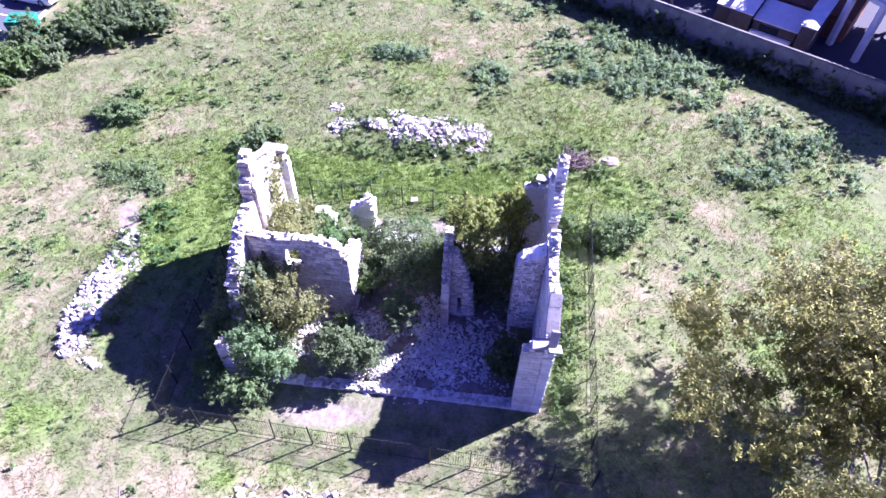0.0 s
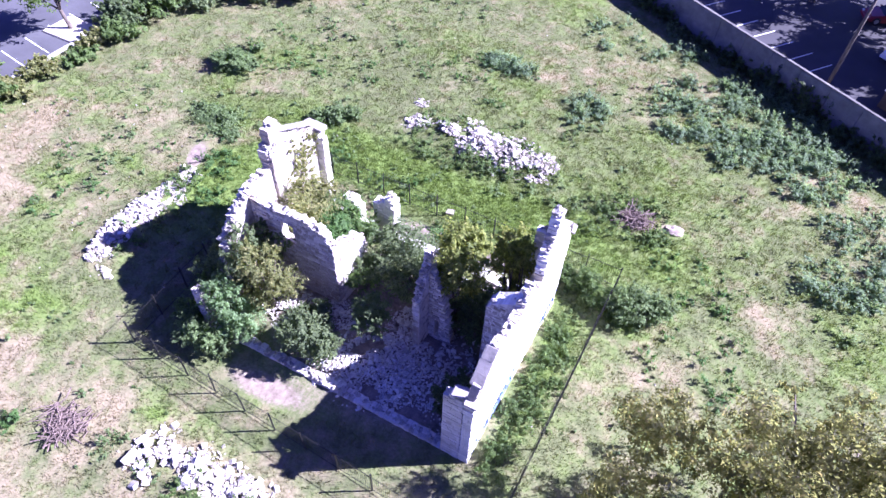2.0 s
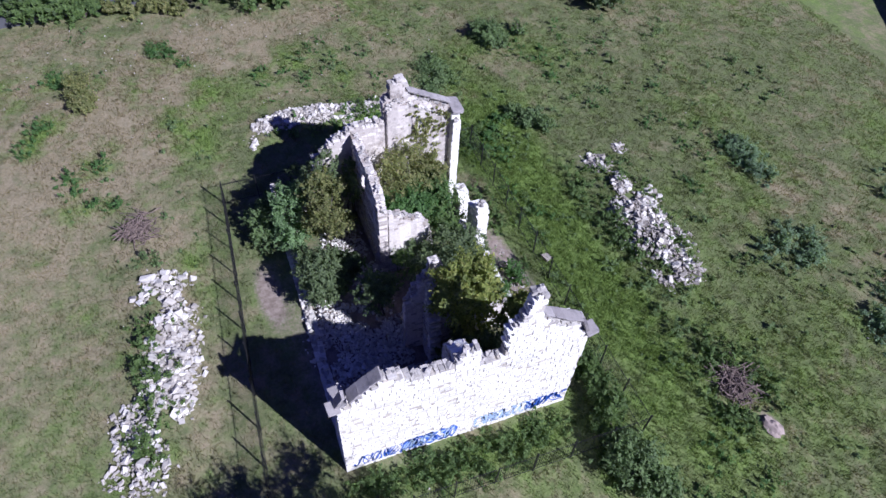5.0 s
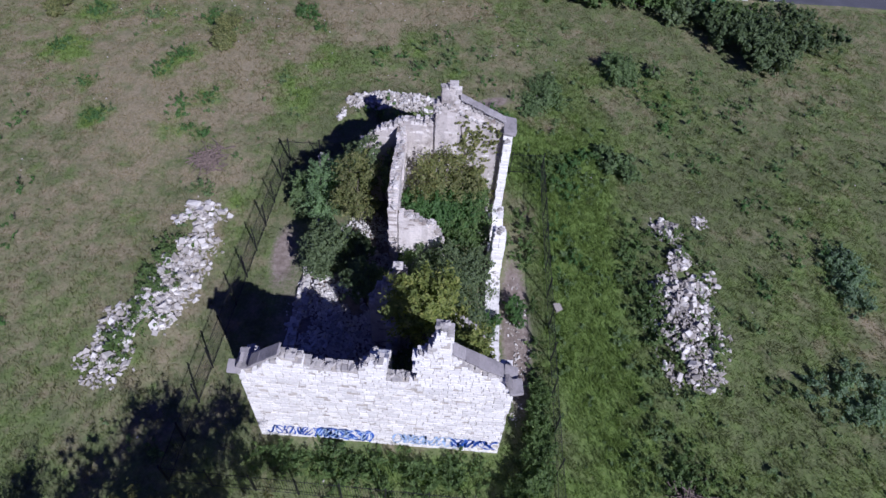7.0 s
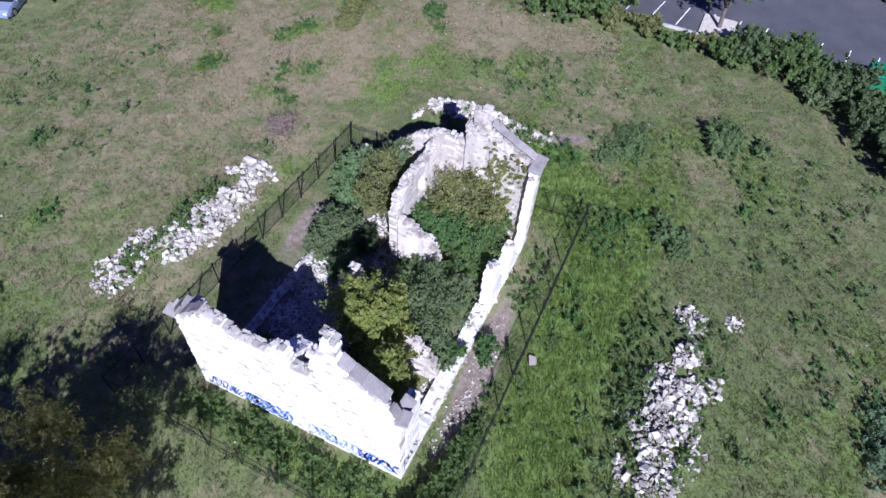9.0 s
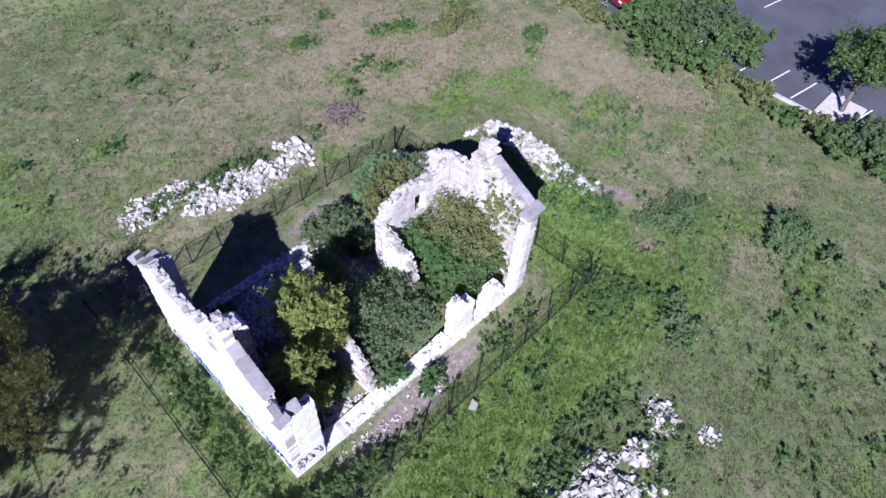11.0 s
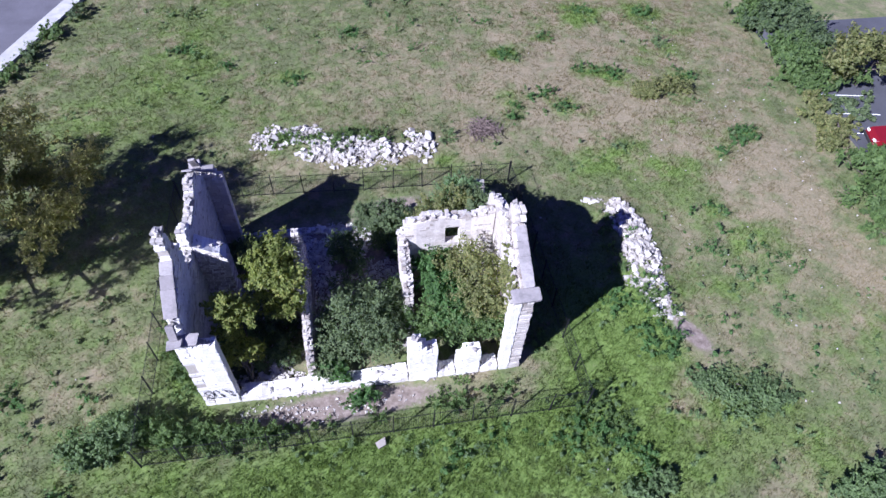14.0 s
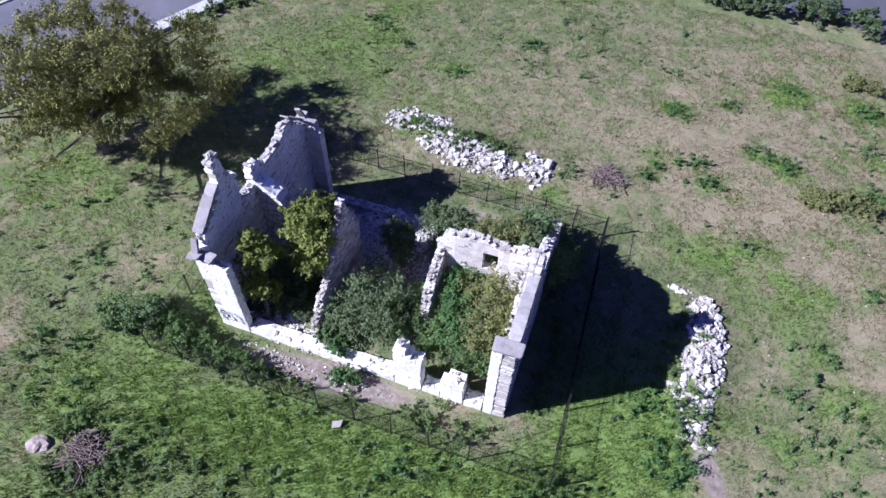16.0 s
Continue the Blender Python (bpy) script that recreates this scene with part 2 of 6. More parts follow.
# patches of the field: x, y, radii, turn, strength
DRY = [(-17, 1.1, 1.6, 1.0, 20, 0.45), (-21.5, -2.4, 2.2, 1.2, 0, 0.45), (-20, 8.0, 2.0, 1.2, 10, 0.4), (-19.5, 3, 2.2, 1.2, 40, 0.4), (-24.5, 6, 2.4, 1.3, 30, 0.4), (-32.4, 15, 2.0, 3.5, 0, 0.5), (-19.4, 28.3, 1.0, 1.6, 0, 0.4), (8.8, 22.9, 1.2, 2.2, 0, 0.2), (17.4, 42, 2.4, 1.2, -30, 0.45), (13.5, 29.8, 1.6, 1.2, 0, 0.35), (-33, 21, 1.5, 3.5, 0, 0.4), (-5, 44.5, 1.6, 1.0, 0, 0.4), (5, 42.5, 1.6, 0.9, 20, 0.4), (-27, 10, 1.6, 1.4, 0, 0.35), (-14, 3.6, 2.5, 1.0, 0, 0.3), (1, 2, 3, 1.6, 0, 0.25), (-26, 24, 2, 3, 0, 0.3), (-20, 0, 12, 7, 20, 0.27), (-25, 4, 8, 5, 60, 0.26), (-29, 9, 5, 7, 0, 0.22), (-19, 6.5, 4, 3, 0, 0.22), (-30, 16, 3.5, 9, 5, 0.25), (-22.5, 34, 2.5, 2, 0, 0.35),
       (8, 33, 3, 2, 30, 0.35), (15, 40, 4, 2.5, -30, 0.25), (20, 38, 4, 3, 0, 0.2), (-12, 2, 9, 5, 0, 0.1), (9, 22, 3, 4, 0, 0.1),
       (-3, 9, 12, 1.2, 0, 0.2), (-21, 25, 1.5, 2.5, 0, 0.25), (4, 48, 6, 4, 0, 0.15), (-4, 48, 8, 3, 10, 0.15), (-28, 26, 5, 4, 0, 0.1)]
LUSH = [(-8, 30, 9, 2.0, 0, 0.6), (-16, 24, 2.6, 3.6, 0, 0.6), (-13.5, 29, 4, 2, 0, 0.6), (-29, -1, 2.2, 1.4, 20, 0.7), (-26.5, 7.5, 2.4, 1.2, 0, 0.6), (-21.5, 6.5, 1.6, 1.0, 0, 0.6), (-17.06, -1.2, 1.0, 0.7, 0, 1.2), (-20.4, -3.2, 1.0, 0.7, 0, 1.0), (-24.5, -6.9, 1.6, 1.2, 0, 1.2), (-22.3, 1.2, 1.3, 0.8, 0, 1.2), (-18.4, 3.8, 1.8, 0.9, 0, 1.2), (-19.7, 5.2, 1.6, 1.0, 0, 1.1), (-24, 2, 1.6, 1.0, 0, 1.1), (-29.8, -6.4, 1.5, 1.0, 0, 1.2), (-29.6, 2.5, 1.3, 0.9, 0, 1.1), (-15.8, 4.6, 0.9, 1.8, 0, 0.9), (-10.3, 9.5, 0.8, 0.6, 0, 1.0),
        (-17.7, 22.6, 2.2, 1.4, 30, 1.2), (-19.4, 24.4, 1.2, 1.3, 0, 1.1), (-25.3, 12, 1.8, 1.3, 0, 1.0), (-20.3, 11.6, 2.0, 1.2, 0, 0.7), (-26.4, 16.1, 0.8, 0.7, 0, 0.9), (-29, 11.1, 0.8, 0.7, 0, 1.0), (-27.9, 18.4, 2.0, 1.6, 0, 0.8), (-24.6, 21.7, 2, 1.4, 0, 0.5), (-8.5, 28.4, 2.5, 1.2, 0, 1.1), (-14, 28.3, 2.2, 1.5, 0, 1.1), (-2.4, 28.4, 3, 1.1, 0, 0.9),
        (-29.4, -6.7, 1.4, 1.2, 0, 1.1), (-16.4, -1.2, 1.1, 0.8, 0, 1.2), (-24.4, -5.6, 2.0, 0.9, 0, 1.0), (-24.5, 3.2, 1.6, 1.0, 0, 1.0), (-22, 10, 2.4, 1.8, 0, 0.7), (-31.2, 9.6, 1.3, 1.0, 0, 1.1), (-28.6, 5.2, 1.6, 1.0, 0, 0.8), (-24, 14, 3, 2, 0, 0.5), (-0.8, -0.4, 1.0, 0.7, 0, 0.8), (-22.5, 28.4, 2.6, 1.6, 0, 0.5), (6.9, 25.6, 1.0, 1.0, 0, 1.0), (-10, 29.5, 9, 2.0, 0, 1.0), (0, 30, 7, 2.0, 0, 0.75), (-16.5, 23, 2.2, 3.2, 15, 1.1), (-15.5, 26.5, 2.5, 2, 0, 0.9), (4.6, 21, 0.9, 6, 0, 0.9),
        (-24, 36.5, 4, 3, 30, 0.3), (-9.5, 10, 2.5, 1.2, 0, 0.5), (-29, 9, 2.5, 2, 0, 0.5), (-20, 10, 4, 2, 0, 0.35), (8, 31, 3, 2, 0, 0.5), (4, 36, 12, 6, 0, 0.3),
        (22, 30, 4, 3, 0, 0.5), (9, 4, 7, 6, 0, 0.3), (15, 20, 6, 8, 0, 0.25)]
BARE = [(-16.3, -3.4, 1.2, 0.8, 0, 0.42), (-19.8, 0.5, 1.2, 0.8, 0, 0.42), (-18, -7.5, 1.4, 0.8, 0, 0.36), (-23.5, 6.9, 1.6, 0.9, 20, 0.42), (-26.7, -3, 1.8, 1.0, 20, 0.40), (-10.5, 4.9, 2.0, 0.8, 0, 0.36), (-20, 7.9, 1.4, 0.9, 0, 0.40), (-28.2, -10.5, 1.5, 0.8, 0, 0.36), (-28.5, 0, 1.4, 1.0, 0, 0.36), (-21.2, 23.9, 0.5, 1.1, 30, 0.7), (-28, 14, 1.0, 1.8, 20, 0.42), (-15.5, 25.4, 0.8, 0.5, 0, 0.45), (-26.5, 9.8, 1.4, 0.7, 0, 0.38), (-7.0, 13.1, 2.5, 0.75, 3, 0.66), (-3.0, 25.8, 5.6, 0.85, 2, 0.95), (-6, 19, 6.5, 4.5, 0, 0.8), (-1, 17, 5, 3, 0, 0.8), (-35.6, 19, 1.6, 7, 0, 0.34), (-21.6, 24.8, 0.7, 1.4, 30, 0.6),
        (-7.6, 24.2, 8, 0.4, 0, 0.5), (-34.5, 30, 1.0, 8, 0, 0.25), (7.6, 33.4, 0.9, 0.6, 0, 0.8), (-11, 34, 1.2, 2.0, 0, 0.35), (-5, 34.5, 4.5, 1.6, 0, 0.5), (-20.2, 18.5, 1.5, 4, 0, 0.5), (-4, 7.6, 5.5, 1.4, 0, 0.45)]


def fields(x, y):
    dry = 0.46 * fbm(x * 0.11, y * 0.11, 3) + 0.40 * fbm(x * 0.35, y * 0.35, 9) + 0.14 * fbm(x * 1.3, y * 1.3, 10) - 0.20
    dry = dry + 0.10 * np.clip((-x - 13) / 8, 0, 1) * np.clip((20 - y) / 8, 0, 1) - 0.10 * np.clip((y - 26) / 6, 0, 1) * np.clip((x + 24) / 8, 0, 1)
    lush = 0.9 * np.clip(fbm(x * 0.16, y * 0.16, 21) - 0.52, 0, 1) * 2
    bare = np.zeros_like(x)
    for cx, cy, rx, ry, turn, amt in DRY:
        dry = dry + 0.8 * amt * blob(x, y, cx, cy, rx, ry, turn)
    for cx, cy, rx, ry, turn, amt in LUSH:
        f = 0.75 * amt * blob(x, y, cx, cy, rx, ry, turn)
        lush, dry = lush + f, dry - 0.4 * f
    for cx, cy, rx, ry, turn, amt in BARE:
        bare = bare + amt * blob(x, y, cx, cy, rx, ry, turn)
    return np.clip(dry, 0, 1), np.clip(lush, 0, 1), np.clip(bare, 0, 1)


def height(x, y):
    x, y = np.asarray(x, float), np.asarray(y, float)
    h = 0.22 * (fbm(x * 0.2, y * 0.2, 40) - 0.5)
    h = h - 0.9 * np.clip((-x - 18) / 20, 0, 1) * np.clip((14 - y) / 22, 0, 1)
    for cx, cy, rx, ry, up in ((-5.5, 34.6, 5.5, 1.7, 0.40), (-3.9, 7.4, 6.0, 1.5, 0.35), (-20.3, 18.2, 1.4, 4.2, 0.35), (-1.2, 17.3, 4.0, 2.4, 0.35), (-8, 17, 3.0, 2.0, 0.45)):
        h = h + up * blob(x, y, cx, cy, rx, ry)
    return h


def ground_z(x, y):
    return float(height(np.array([x]), np.array([y]))[0])


# ---- mesh helpers ----
def mesh_of(name, verts, faces, mat, smooth=False):
    me = bpy.data.meshes.new(name)
    me.from_pydata([tuple(map(float, v)) for v in verts], [], [tuple(map(int, f)) for f in faces])
    me.materials.append(mat)
    if smooth:
        me.shade_smooth()
    return me


def quick_mesh(name, verts, corners, per, mat):
    """A mesh from arrays: corners is a flat index array of faces with the same number of corners."""
    me = bpy.data.meshes.new(name)
    nf = len(corners) // per
    me.vertices.add(len(verts))
    me.vertices.foreach_set("co", np.ascontiguousarray(verts, dtype=np.float32).ravel())
    me.loops.add(len(corners))
    me.loops.foreach_set("vertex_index", np.ascontiguousarray(corners, dtype=np.int32))
    me.polygons.add(nf)
    me.polygons.foreach_set("loop_start", np.arange(0, len(corners), per, dtype=np.int32))
    me.update(calc_edges=True)
    me.validate()
    me.materials.append(mat)
    return me


def part(name, me, parent, label="", kind=""):
    ob = new(name, me)
    ob.parent = parent
    return tagged(ob, label, kind=kind)


def empty(name, place, label, category, group="", kind=""):
    e = new(name)
    e.empty_display_size = 0.3
    e.matrix_world = place if isinstance(place, Matrix) else Matrix.Translation(place)
    return tagged(e, label, category, group, kind)


def box_verts(x0, x1, y0, y1, z0, z1):
    v = [(x, y, z) for z in (z0, z1) for y in (y0, y1) for x in (x0, x1)]
    f = [(0, 2, 3, 1), (4, 5, 7, 6), (0, 1, 5, 4), (2, 6, 7, 3), (0, 4, 6, 2), (1, 3, 7, 5)]
    return v, f


def boxes(name, spans, mat, bevel=0.0):
    """Several boxes in one mesh, with softened edges."""
    bm = bmesh.new()
    for s in spans:
        v, f = box_verts(*s)
        made = [bm.verts.new(p) for p in v]
        for q in f:
            bm.faces.new([made[i] for i in q])
    if bevel:
        bmesh.ops.bevel(bm, geom=bm.edges[:], offset=bevel, segments=1, affect="EDGES")
    me = bpy.data.meshes.new(name)
    bm.to_mesh(me)
    bm.free()
    me.materials.append(mat)
    return me


def tube(points, radii, sides=7):
    """Rings along a bent line: vertices and faces."""
    verts, faces = [], []
    pts = [Vector(p) for p in points]
    for i, p in enumerate(pts):
        d = (pts[min(i + 1, len(pts) - 1)] - pts[max(i - 1, 0)]).normalized()
        side = d.cross(Vector((0.13, 0.31, 0.94))).normalized()
        up = side.cross(d)
        for k in range(sides):
            a = 2 * math.pi * k / sides
            verts.append(p + (side * math.cos(a) + up * math.sin(a)) * radii[i])
    for i in range(len(pts) - 1):
        for k in range(sides):
            a, b = i * sides + k, i * sides + (k + 1) % sides
            faces.append((a, b, b + sides, a + sides))
    faces.append(tuple(range(sides))[::-1])
    faces.append(tuple(range((len(pts) - 1) * sides, len(pts) * sides)))
    return verts, faces


def join(pieces):
    verts, faces = [], []
    for v, f in pieces:
        o = len(verts)
        verts += list(v)
        faces += [tuple(i + o for i in q) for q in f]
    return verts, faces


# ---- ground ----
def make_field():
    xs = np.unique(np.concatenate([np.linspace(-600, -66, 12), np.arange(-66, -40, 1.0), np.arange(-40, 28.1, 0.3), np.arange(29, 66.1, 1.0), np.linspace(66, 600, 12)]))
    ys = np.unique(np.concatenate([np.linspace(-600, -46, 12), np.arange(-46, -20, 1.0), np.arange(-20, 60.1, 0.3), np.arange(61, 90.1, 1.0), np.linspace(90, 600, 12)]))
    gx, gy = np.meshgrid(xs, ys)
    x, y = gx.ravel(), gy.ravel()
    z = height(x, y) + 0.06 * (fbm(x * 0.9, y * 0.9, 60, 3) - 0.5) + 0.03 * (vnoise(x * 3.1, y * 3.1, 61) - 0.5)
    z = z - 0.6 * (((x < -38.95) & (y > -3.2)) | ((x - 22.6) * 11.4 - (y - 2.6) * 5.1 > 6) | ((x - 3) * 0.53 + (y - 57.1) * 0.848 > 0.35))
    nx, ny = len(xs), len(ys)
    i = (np.arange(ny - 1)[:, None] * nx + np.arange(nx - 1)[None, :]).ravel()
    corners = np.stack([i, i + 1, i + nx + 1, i + nx], 1).ravel()
    me = quick_mesh("ground", np.stack([x, y, z], 1), corners, 4, GROUND)
    for key, vals in zip(("dry", "lush", "bare"), fields(x, y)):
        me.attributes.new(key, "FLOAT", "POINT").data.foreach_set("value", vals.astype(np.float32))
    me.shade_smooth()
    return tagged(new("ground", me), "rough grass field with green, dry and bare patches", "ground", kind="structure")


make_field()


def free_of(x, y):
    """Where grass grows: not on paving, road, rubble or walls."""
    ok = (x > -38.3) | (y > 60)
    ok &= ~((x > -12.2) & (x < 3.6) & (y > 14.4) & (y < 25.0))
    d = (x - 22.6) * 11.4 - (y - 2.6) * 5.1
    ok &= d < 0
    ok &= (x - 3) * 0.53 + (y - 57.1) * 0.848 < -0.2
    ok &= ~((y < -15.3) & (x < -15))
    return ok


def grass(name, count, area, low, tall, wide, blades, label, seed, keep):
    rng = np.random.default_rng(seed)
    x = rng.uniform(area[0], area[1], count)
    y = rng.uniform(area[2], area[3], count)
    dry, lush, bare = fields(x, y)
    m = free_of(x, y) & keep(x, y, dry, lush, bare, rng.random(count))
    x, y = x[m], y[m]
    dry, lush, bare = dry[m], lush[m], bare[m]
    n = len(x)
    z = height(x, y)
    size = rng.uniform(low, tall, n) * (0.75 + 0.7 * lush)
    vs = []
    for b in range(blades):
        a = rng.uniform(0, 2 * math.pi, n)
        lean = rng.uniform(0.2, 1.1, n) * size
        ca, sa = np.cos(a), np.sin(a)
        ox, oy = x + rng.normal(0, 0.08, n), y + rng.normal(0, 0.08, n)
        w = wide * rng.uniform(0.7, 1.3, n)
        tri = np.empty((n, 3, 3))
        tri[:, 0] = np.stack([ox - sa * w, oy + ca * w, z - 0.02], 1)
        tri[:, 1] = np.stack([ox + sa * w, oy - ca * w, z - 0.02], 1)
        tri[:, 2] = np.stack([ox + ca * lean, oy + sa * lean, z + size], 1)
        vs.append(tri)
    v = np.stack(vs, 1).reshape(-1, 3)
    me = quick_mesh(name, v, np.arange(len(v)), 3, BLADES)
    for key, vals in zip(("dry", "lush", "bare"), (dry, lush, bare)):
        me.attributes.new(key, "FLOAT", "POINT").data.foreach_set("value", np.repeat(vals, 3 * blades).astype(np.float32))
    return tagged(new(name, me), label, "grass", kind="stuff")


grass("field_grass", 270000, (-38, 24, -16, 62), 0.05, 0.13, 0.021, 4, "short rough grass covering the field round the ruin", 5,
      lambda x, y, d, l, b, r: (b < 0.35) & (r > 0.35 * d))
grass("tall_grass", 70000, (-36, 22, -12, 56), 0.07, 0.16, 0.022, 5, "taller lush grass in clumps over the field", 6,
      lambda x, y, d, l, b, r: (b < 0.3) & (r < 0.05 + 0.45 * l + 0.5 * (fbm(x * 0.6, y * 0.6, 77) > 0.62)))


grass("meadow_grass", 60000, (-30, 24, 24, 58), 0.09, 0.19, 0.020, 5, "long green meadow grass on the south side of the field", 9,
      lambda x, y, d, l, b, r: (b < 0.3) & (r < (0.22 + 0.5 * l) * np.clip((y - 25 + 3 * fbm(x * 0.3, y * 0.3, 12)) / 7, 0, 1) * np.clip((x + 26) / 12, 0, 1) * np.clip((24 - x) / 10, 0, 1) * np.clip((56 - y) / 14, 0, 1)))


grass("outer_grass", 60000, (-38, 46, -48, 66), 0.08, 0.20, 0.04, 4, "rough grass at the far edges of the field", 8,
      lambda x, y, d, l, b, r: ((x > 24) | (y < -16)) & (r < 0.95))


# ---- foliage ----
def leaves(rng, blobs, count, size, droop=0.2, fill=0.45, sunward=0.55):
    """Leaf blades scattered through lumps: four corners each."""
    B0 = np.array(blobs, float)
    vol = np.maximum(B0[:, 3] * B0[:, 4] * B0[:, 5], 1e-3) ** 0.75
    sprays = max(len(blobs), count // 26)
    pick = rng.choice(len(blobs), sprays, p=vol / vol.sum())
    S = B0[pick]
    d = rng.normal(size=(sprays, 3))
    d /= np.linalg.norm(d, axis=1)[:, None]
    reach = rng.uniform(fill, 1.0, sprays) ** 0.7 * rng.choice([0.9, 1.0, 1.0, 1.12, 1.3], sprays)
    lump = 0.75 + 0.5 * vnoise(d[:, 0] * 2.3 + S[:, 0] * 3 + 50, d[:, 1] * 2.3 + d[:, 2] * 1.9 + S[:, 1] * 3 + 50, 5)
    heart = S[:, :3] + d * (reach * lump)[:, None] * S[:, 3:6]
    wide = (0.20 + 0.10 * rng.random(sprays)) * np.sqrt(S[:, 3] * S[:, 4])
    own = rng.integers(0, sprays, count)
    along = rng.normal(0, 1.0, count)[:, None] * (d[own] + np.array([0, 0, 0.25])) * wide[own][:, None] * 0.8
    c = heart[own] + along + rng.normal(0, 0.42, (count, 3)) * wide[own][:, None]
    d = d[own]
    # leaf normal leans outward and up
    nrm = d * 0.6 + rng.normal(0, 0.42, (count, 3)) + np.array([0, 0, 0.35]) + np.array(SUN_DIR) * sunward
    nrm /= np.linalg.norm(nrm, axis=1)[:, None]
    t = np.cross(nrm, rng.normal(size=(count, 3)))
    t /= np.linalg.norm(t, axis=1)[:, None]
    b = np.cross(nrm, t)
    s = size * rng.uniform(0.6, 1.4, count)[:, None]
    tip = np.array([0, 0, -1.0]) * droop * s
    v = np.stack([c - t * s, c + b * s * 0.42, c + t * s + tip, c - b * s * 0.42], 1)
    return v.reshape(-1, 3)


def leaf_part(name, parent, rng, blobs, count, size, mat, label="", **kw):
    v = leaves(rng, blobs, count, size, **kw)
    v[:, 2] = np.maximum(v[:, 2], 0.02)
    return part(name, quick_mesh(name, v, np.arange(len(v)), 4, mat), parent, label)


def shrub(name, x, y, z, lumps, count, size, mat, label, category="shrub", group="", seed=0, stems=5, fill=0.6, grow=1.0):
    """A bush: bent stems and a crown of leaf lumps (places relative to its foot)."""
    rng = np.random.default_rng(seed)
    lumps = [tuple(v * grow for v in b) for b in lumps]
    tufts = []
    for b in lumps:
        for _ in range(5):
            d = rng.normal(size=3)
            d[2] = abs(d[2]) * 0.9 - 0.15
            d /= np.linalg.norm(d)
            r = rng.uniform(0.26, 0.48)
            tufts.append((b[0] + d[0] * b[3] * 0.88, b[1] + d[1] * b[4] * 0.88, max(b[2] + d[2] * b[5] * 0.95, 0.15), b[3] * r, b[4] * r, b[5] * r * 1.1))
    lumps = [(*b[:3], b[3] * 0.8, b[4] * 0.8, b[5] * 0.84) for b in lumps] + tufts
    e = empty(name, (x, y, z), label, category, group)
    rods = []
    for i in range(stems):
        b = lumps[i % len(lumps)]
        tip = Vector(b[:3]) + Vector(rng.normal(0, 0.3, 3)) * min(b[3:6])
        foot = Vector((rng.normal(0, 0.12), rng.normal(0, 0.12), -0.1))
        mid = foot.lerp(tip, 0.5) + Vector(rng.normal(0, 0.12, 3))
        rods.append(tube([foot, mid, tip], [0.05, 0.035, 0.012], 5))
    v, f = join(rods)
    part("stem", mesh_of("stem", v, f, BARK, True), e)
    leaf_part("crown", e, rng, lumps, count, size, mat, fill=fill)
    return e


def lumps_in(rng, n, cx, cy, cz, rx, ry, rz, low, high, spread):
    out = []
    for _ in range(n):
        d = rng.normal(size=3)
        d /= np.linalg.norm(d)
        k = rng.uniform(*spread)
        r = rng.uniform(low, high)
        out.append((cx + d[0] * rx * k, cy + d[1] * ry * k, max(cz + d[2] * rz * k, r * 0.5), r, r, r * 0.8))
    return out


def big_tree(name, x, y, trunk_h, crown, count, leaf, mat, label, seed, limbs=9, girth=0.32, group="", lump=(0.9, 1.7), nlump=40, spread=(0.35, 0.85)):
    """A tree: tapered trunk, forking limbs, a crown of many leaf lumps with gaps. crown: centre and radii, relative to the foot."""
    rng = np.random.default_rng(seed)
    e = empty(name, (x, y, ground_z(x, y)), label, "tree", group)
    cx, cy, cz, rx, ry, rz = crown
    fork = Vector((cx * 0.25, cy * 0.25, trunk_h))
    v, f = tube([(0, 0, -0.2), (0.03, 0.02, 0.4), fork * 0.6, fork], [girth * 1.5, girth * 1.05, girth * 0.85, girth * 0.8], 9)
    part("trunk", mesh_of("trunk", v, f, BARK, True), e)
    lumps = lumps_in(rng, nlump, cx, cy, cz, rx, ry, rz, *lump, spread)
    for i in range(limbs):
        tip = Vector(lumps[i][:3])
        mid = fork.lerp(tip, 0.5) + Vector(rng.normal(0, 0.35, 3))
        pieces = [tube([fork * 0.97, fork.lerp(mid, 0.5) + Vector(rng.normal(0, 0.15, 3)), mid, tip], [girth * 0.5, girth * 0.36, girth * 0.26, girth * 0.08], 6)]
        for _ in range(4):
            other = Vector(lumps[rng.integers(nlump)][:3])
            if (other - mid).length < max(rx, ry) * 0.8:
                pieces.append(tube([mid, mid.lerp(other, 0.5) + Vector(rng.normal(0, 0.2, 3)), other], [girth * 0.2, girth * 0.13, girth * 0.04], 5))
        v, f = join(pieces)
        part("limb", mesh_of("limb", v, f, BARK, True), e)
    leaf_part("crown", e, rng, lumps, count, leaf, mat, fill=0.5, sunward=0.1)
    return e


# ---- masonry ----
def block_variants(count, seed, rough):
    """Dressed or broken stones in a unit cube, edges chamfered."""
    rnd = random.Random(seed)
    out = []
    for i in range(count):
        bm = bmesh.new()
        bmesh.ops.create_cube(bm, size=1.0)
        for v in bm.verts:
            v.co += Vector([rnd.uniform(-rough, rough) for _ in range(3)])
        bmesh.ops.bevel(bm, geom=bm.edges[:], offset=min(0.025 + 0.6 * rough, 0.06), segments=1, affect="EDGES")
        me = bpy.data.meshes.new("block")
        bm.to_mesh(me)
        bm.free()
        out.append(me)
    return out


def with_material(meshes, mat):
    out = []
    for me in meshes:
        m = me.copy()
        m.materials.append(mat)
        out.append(m)
    return out


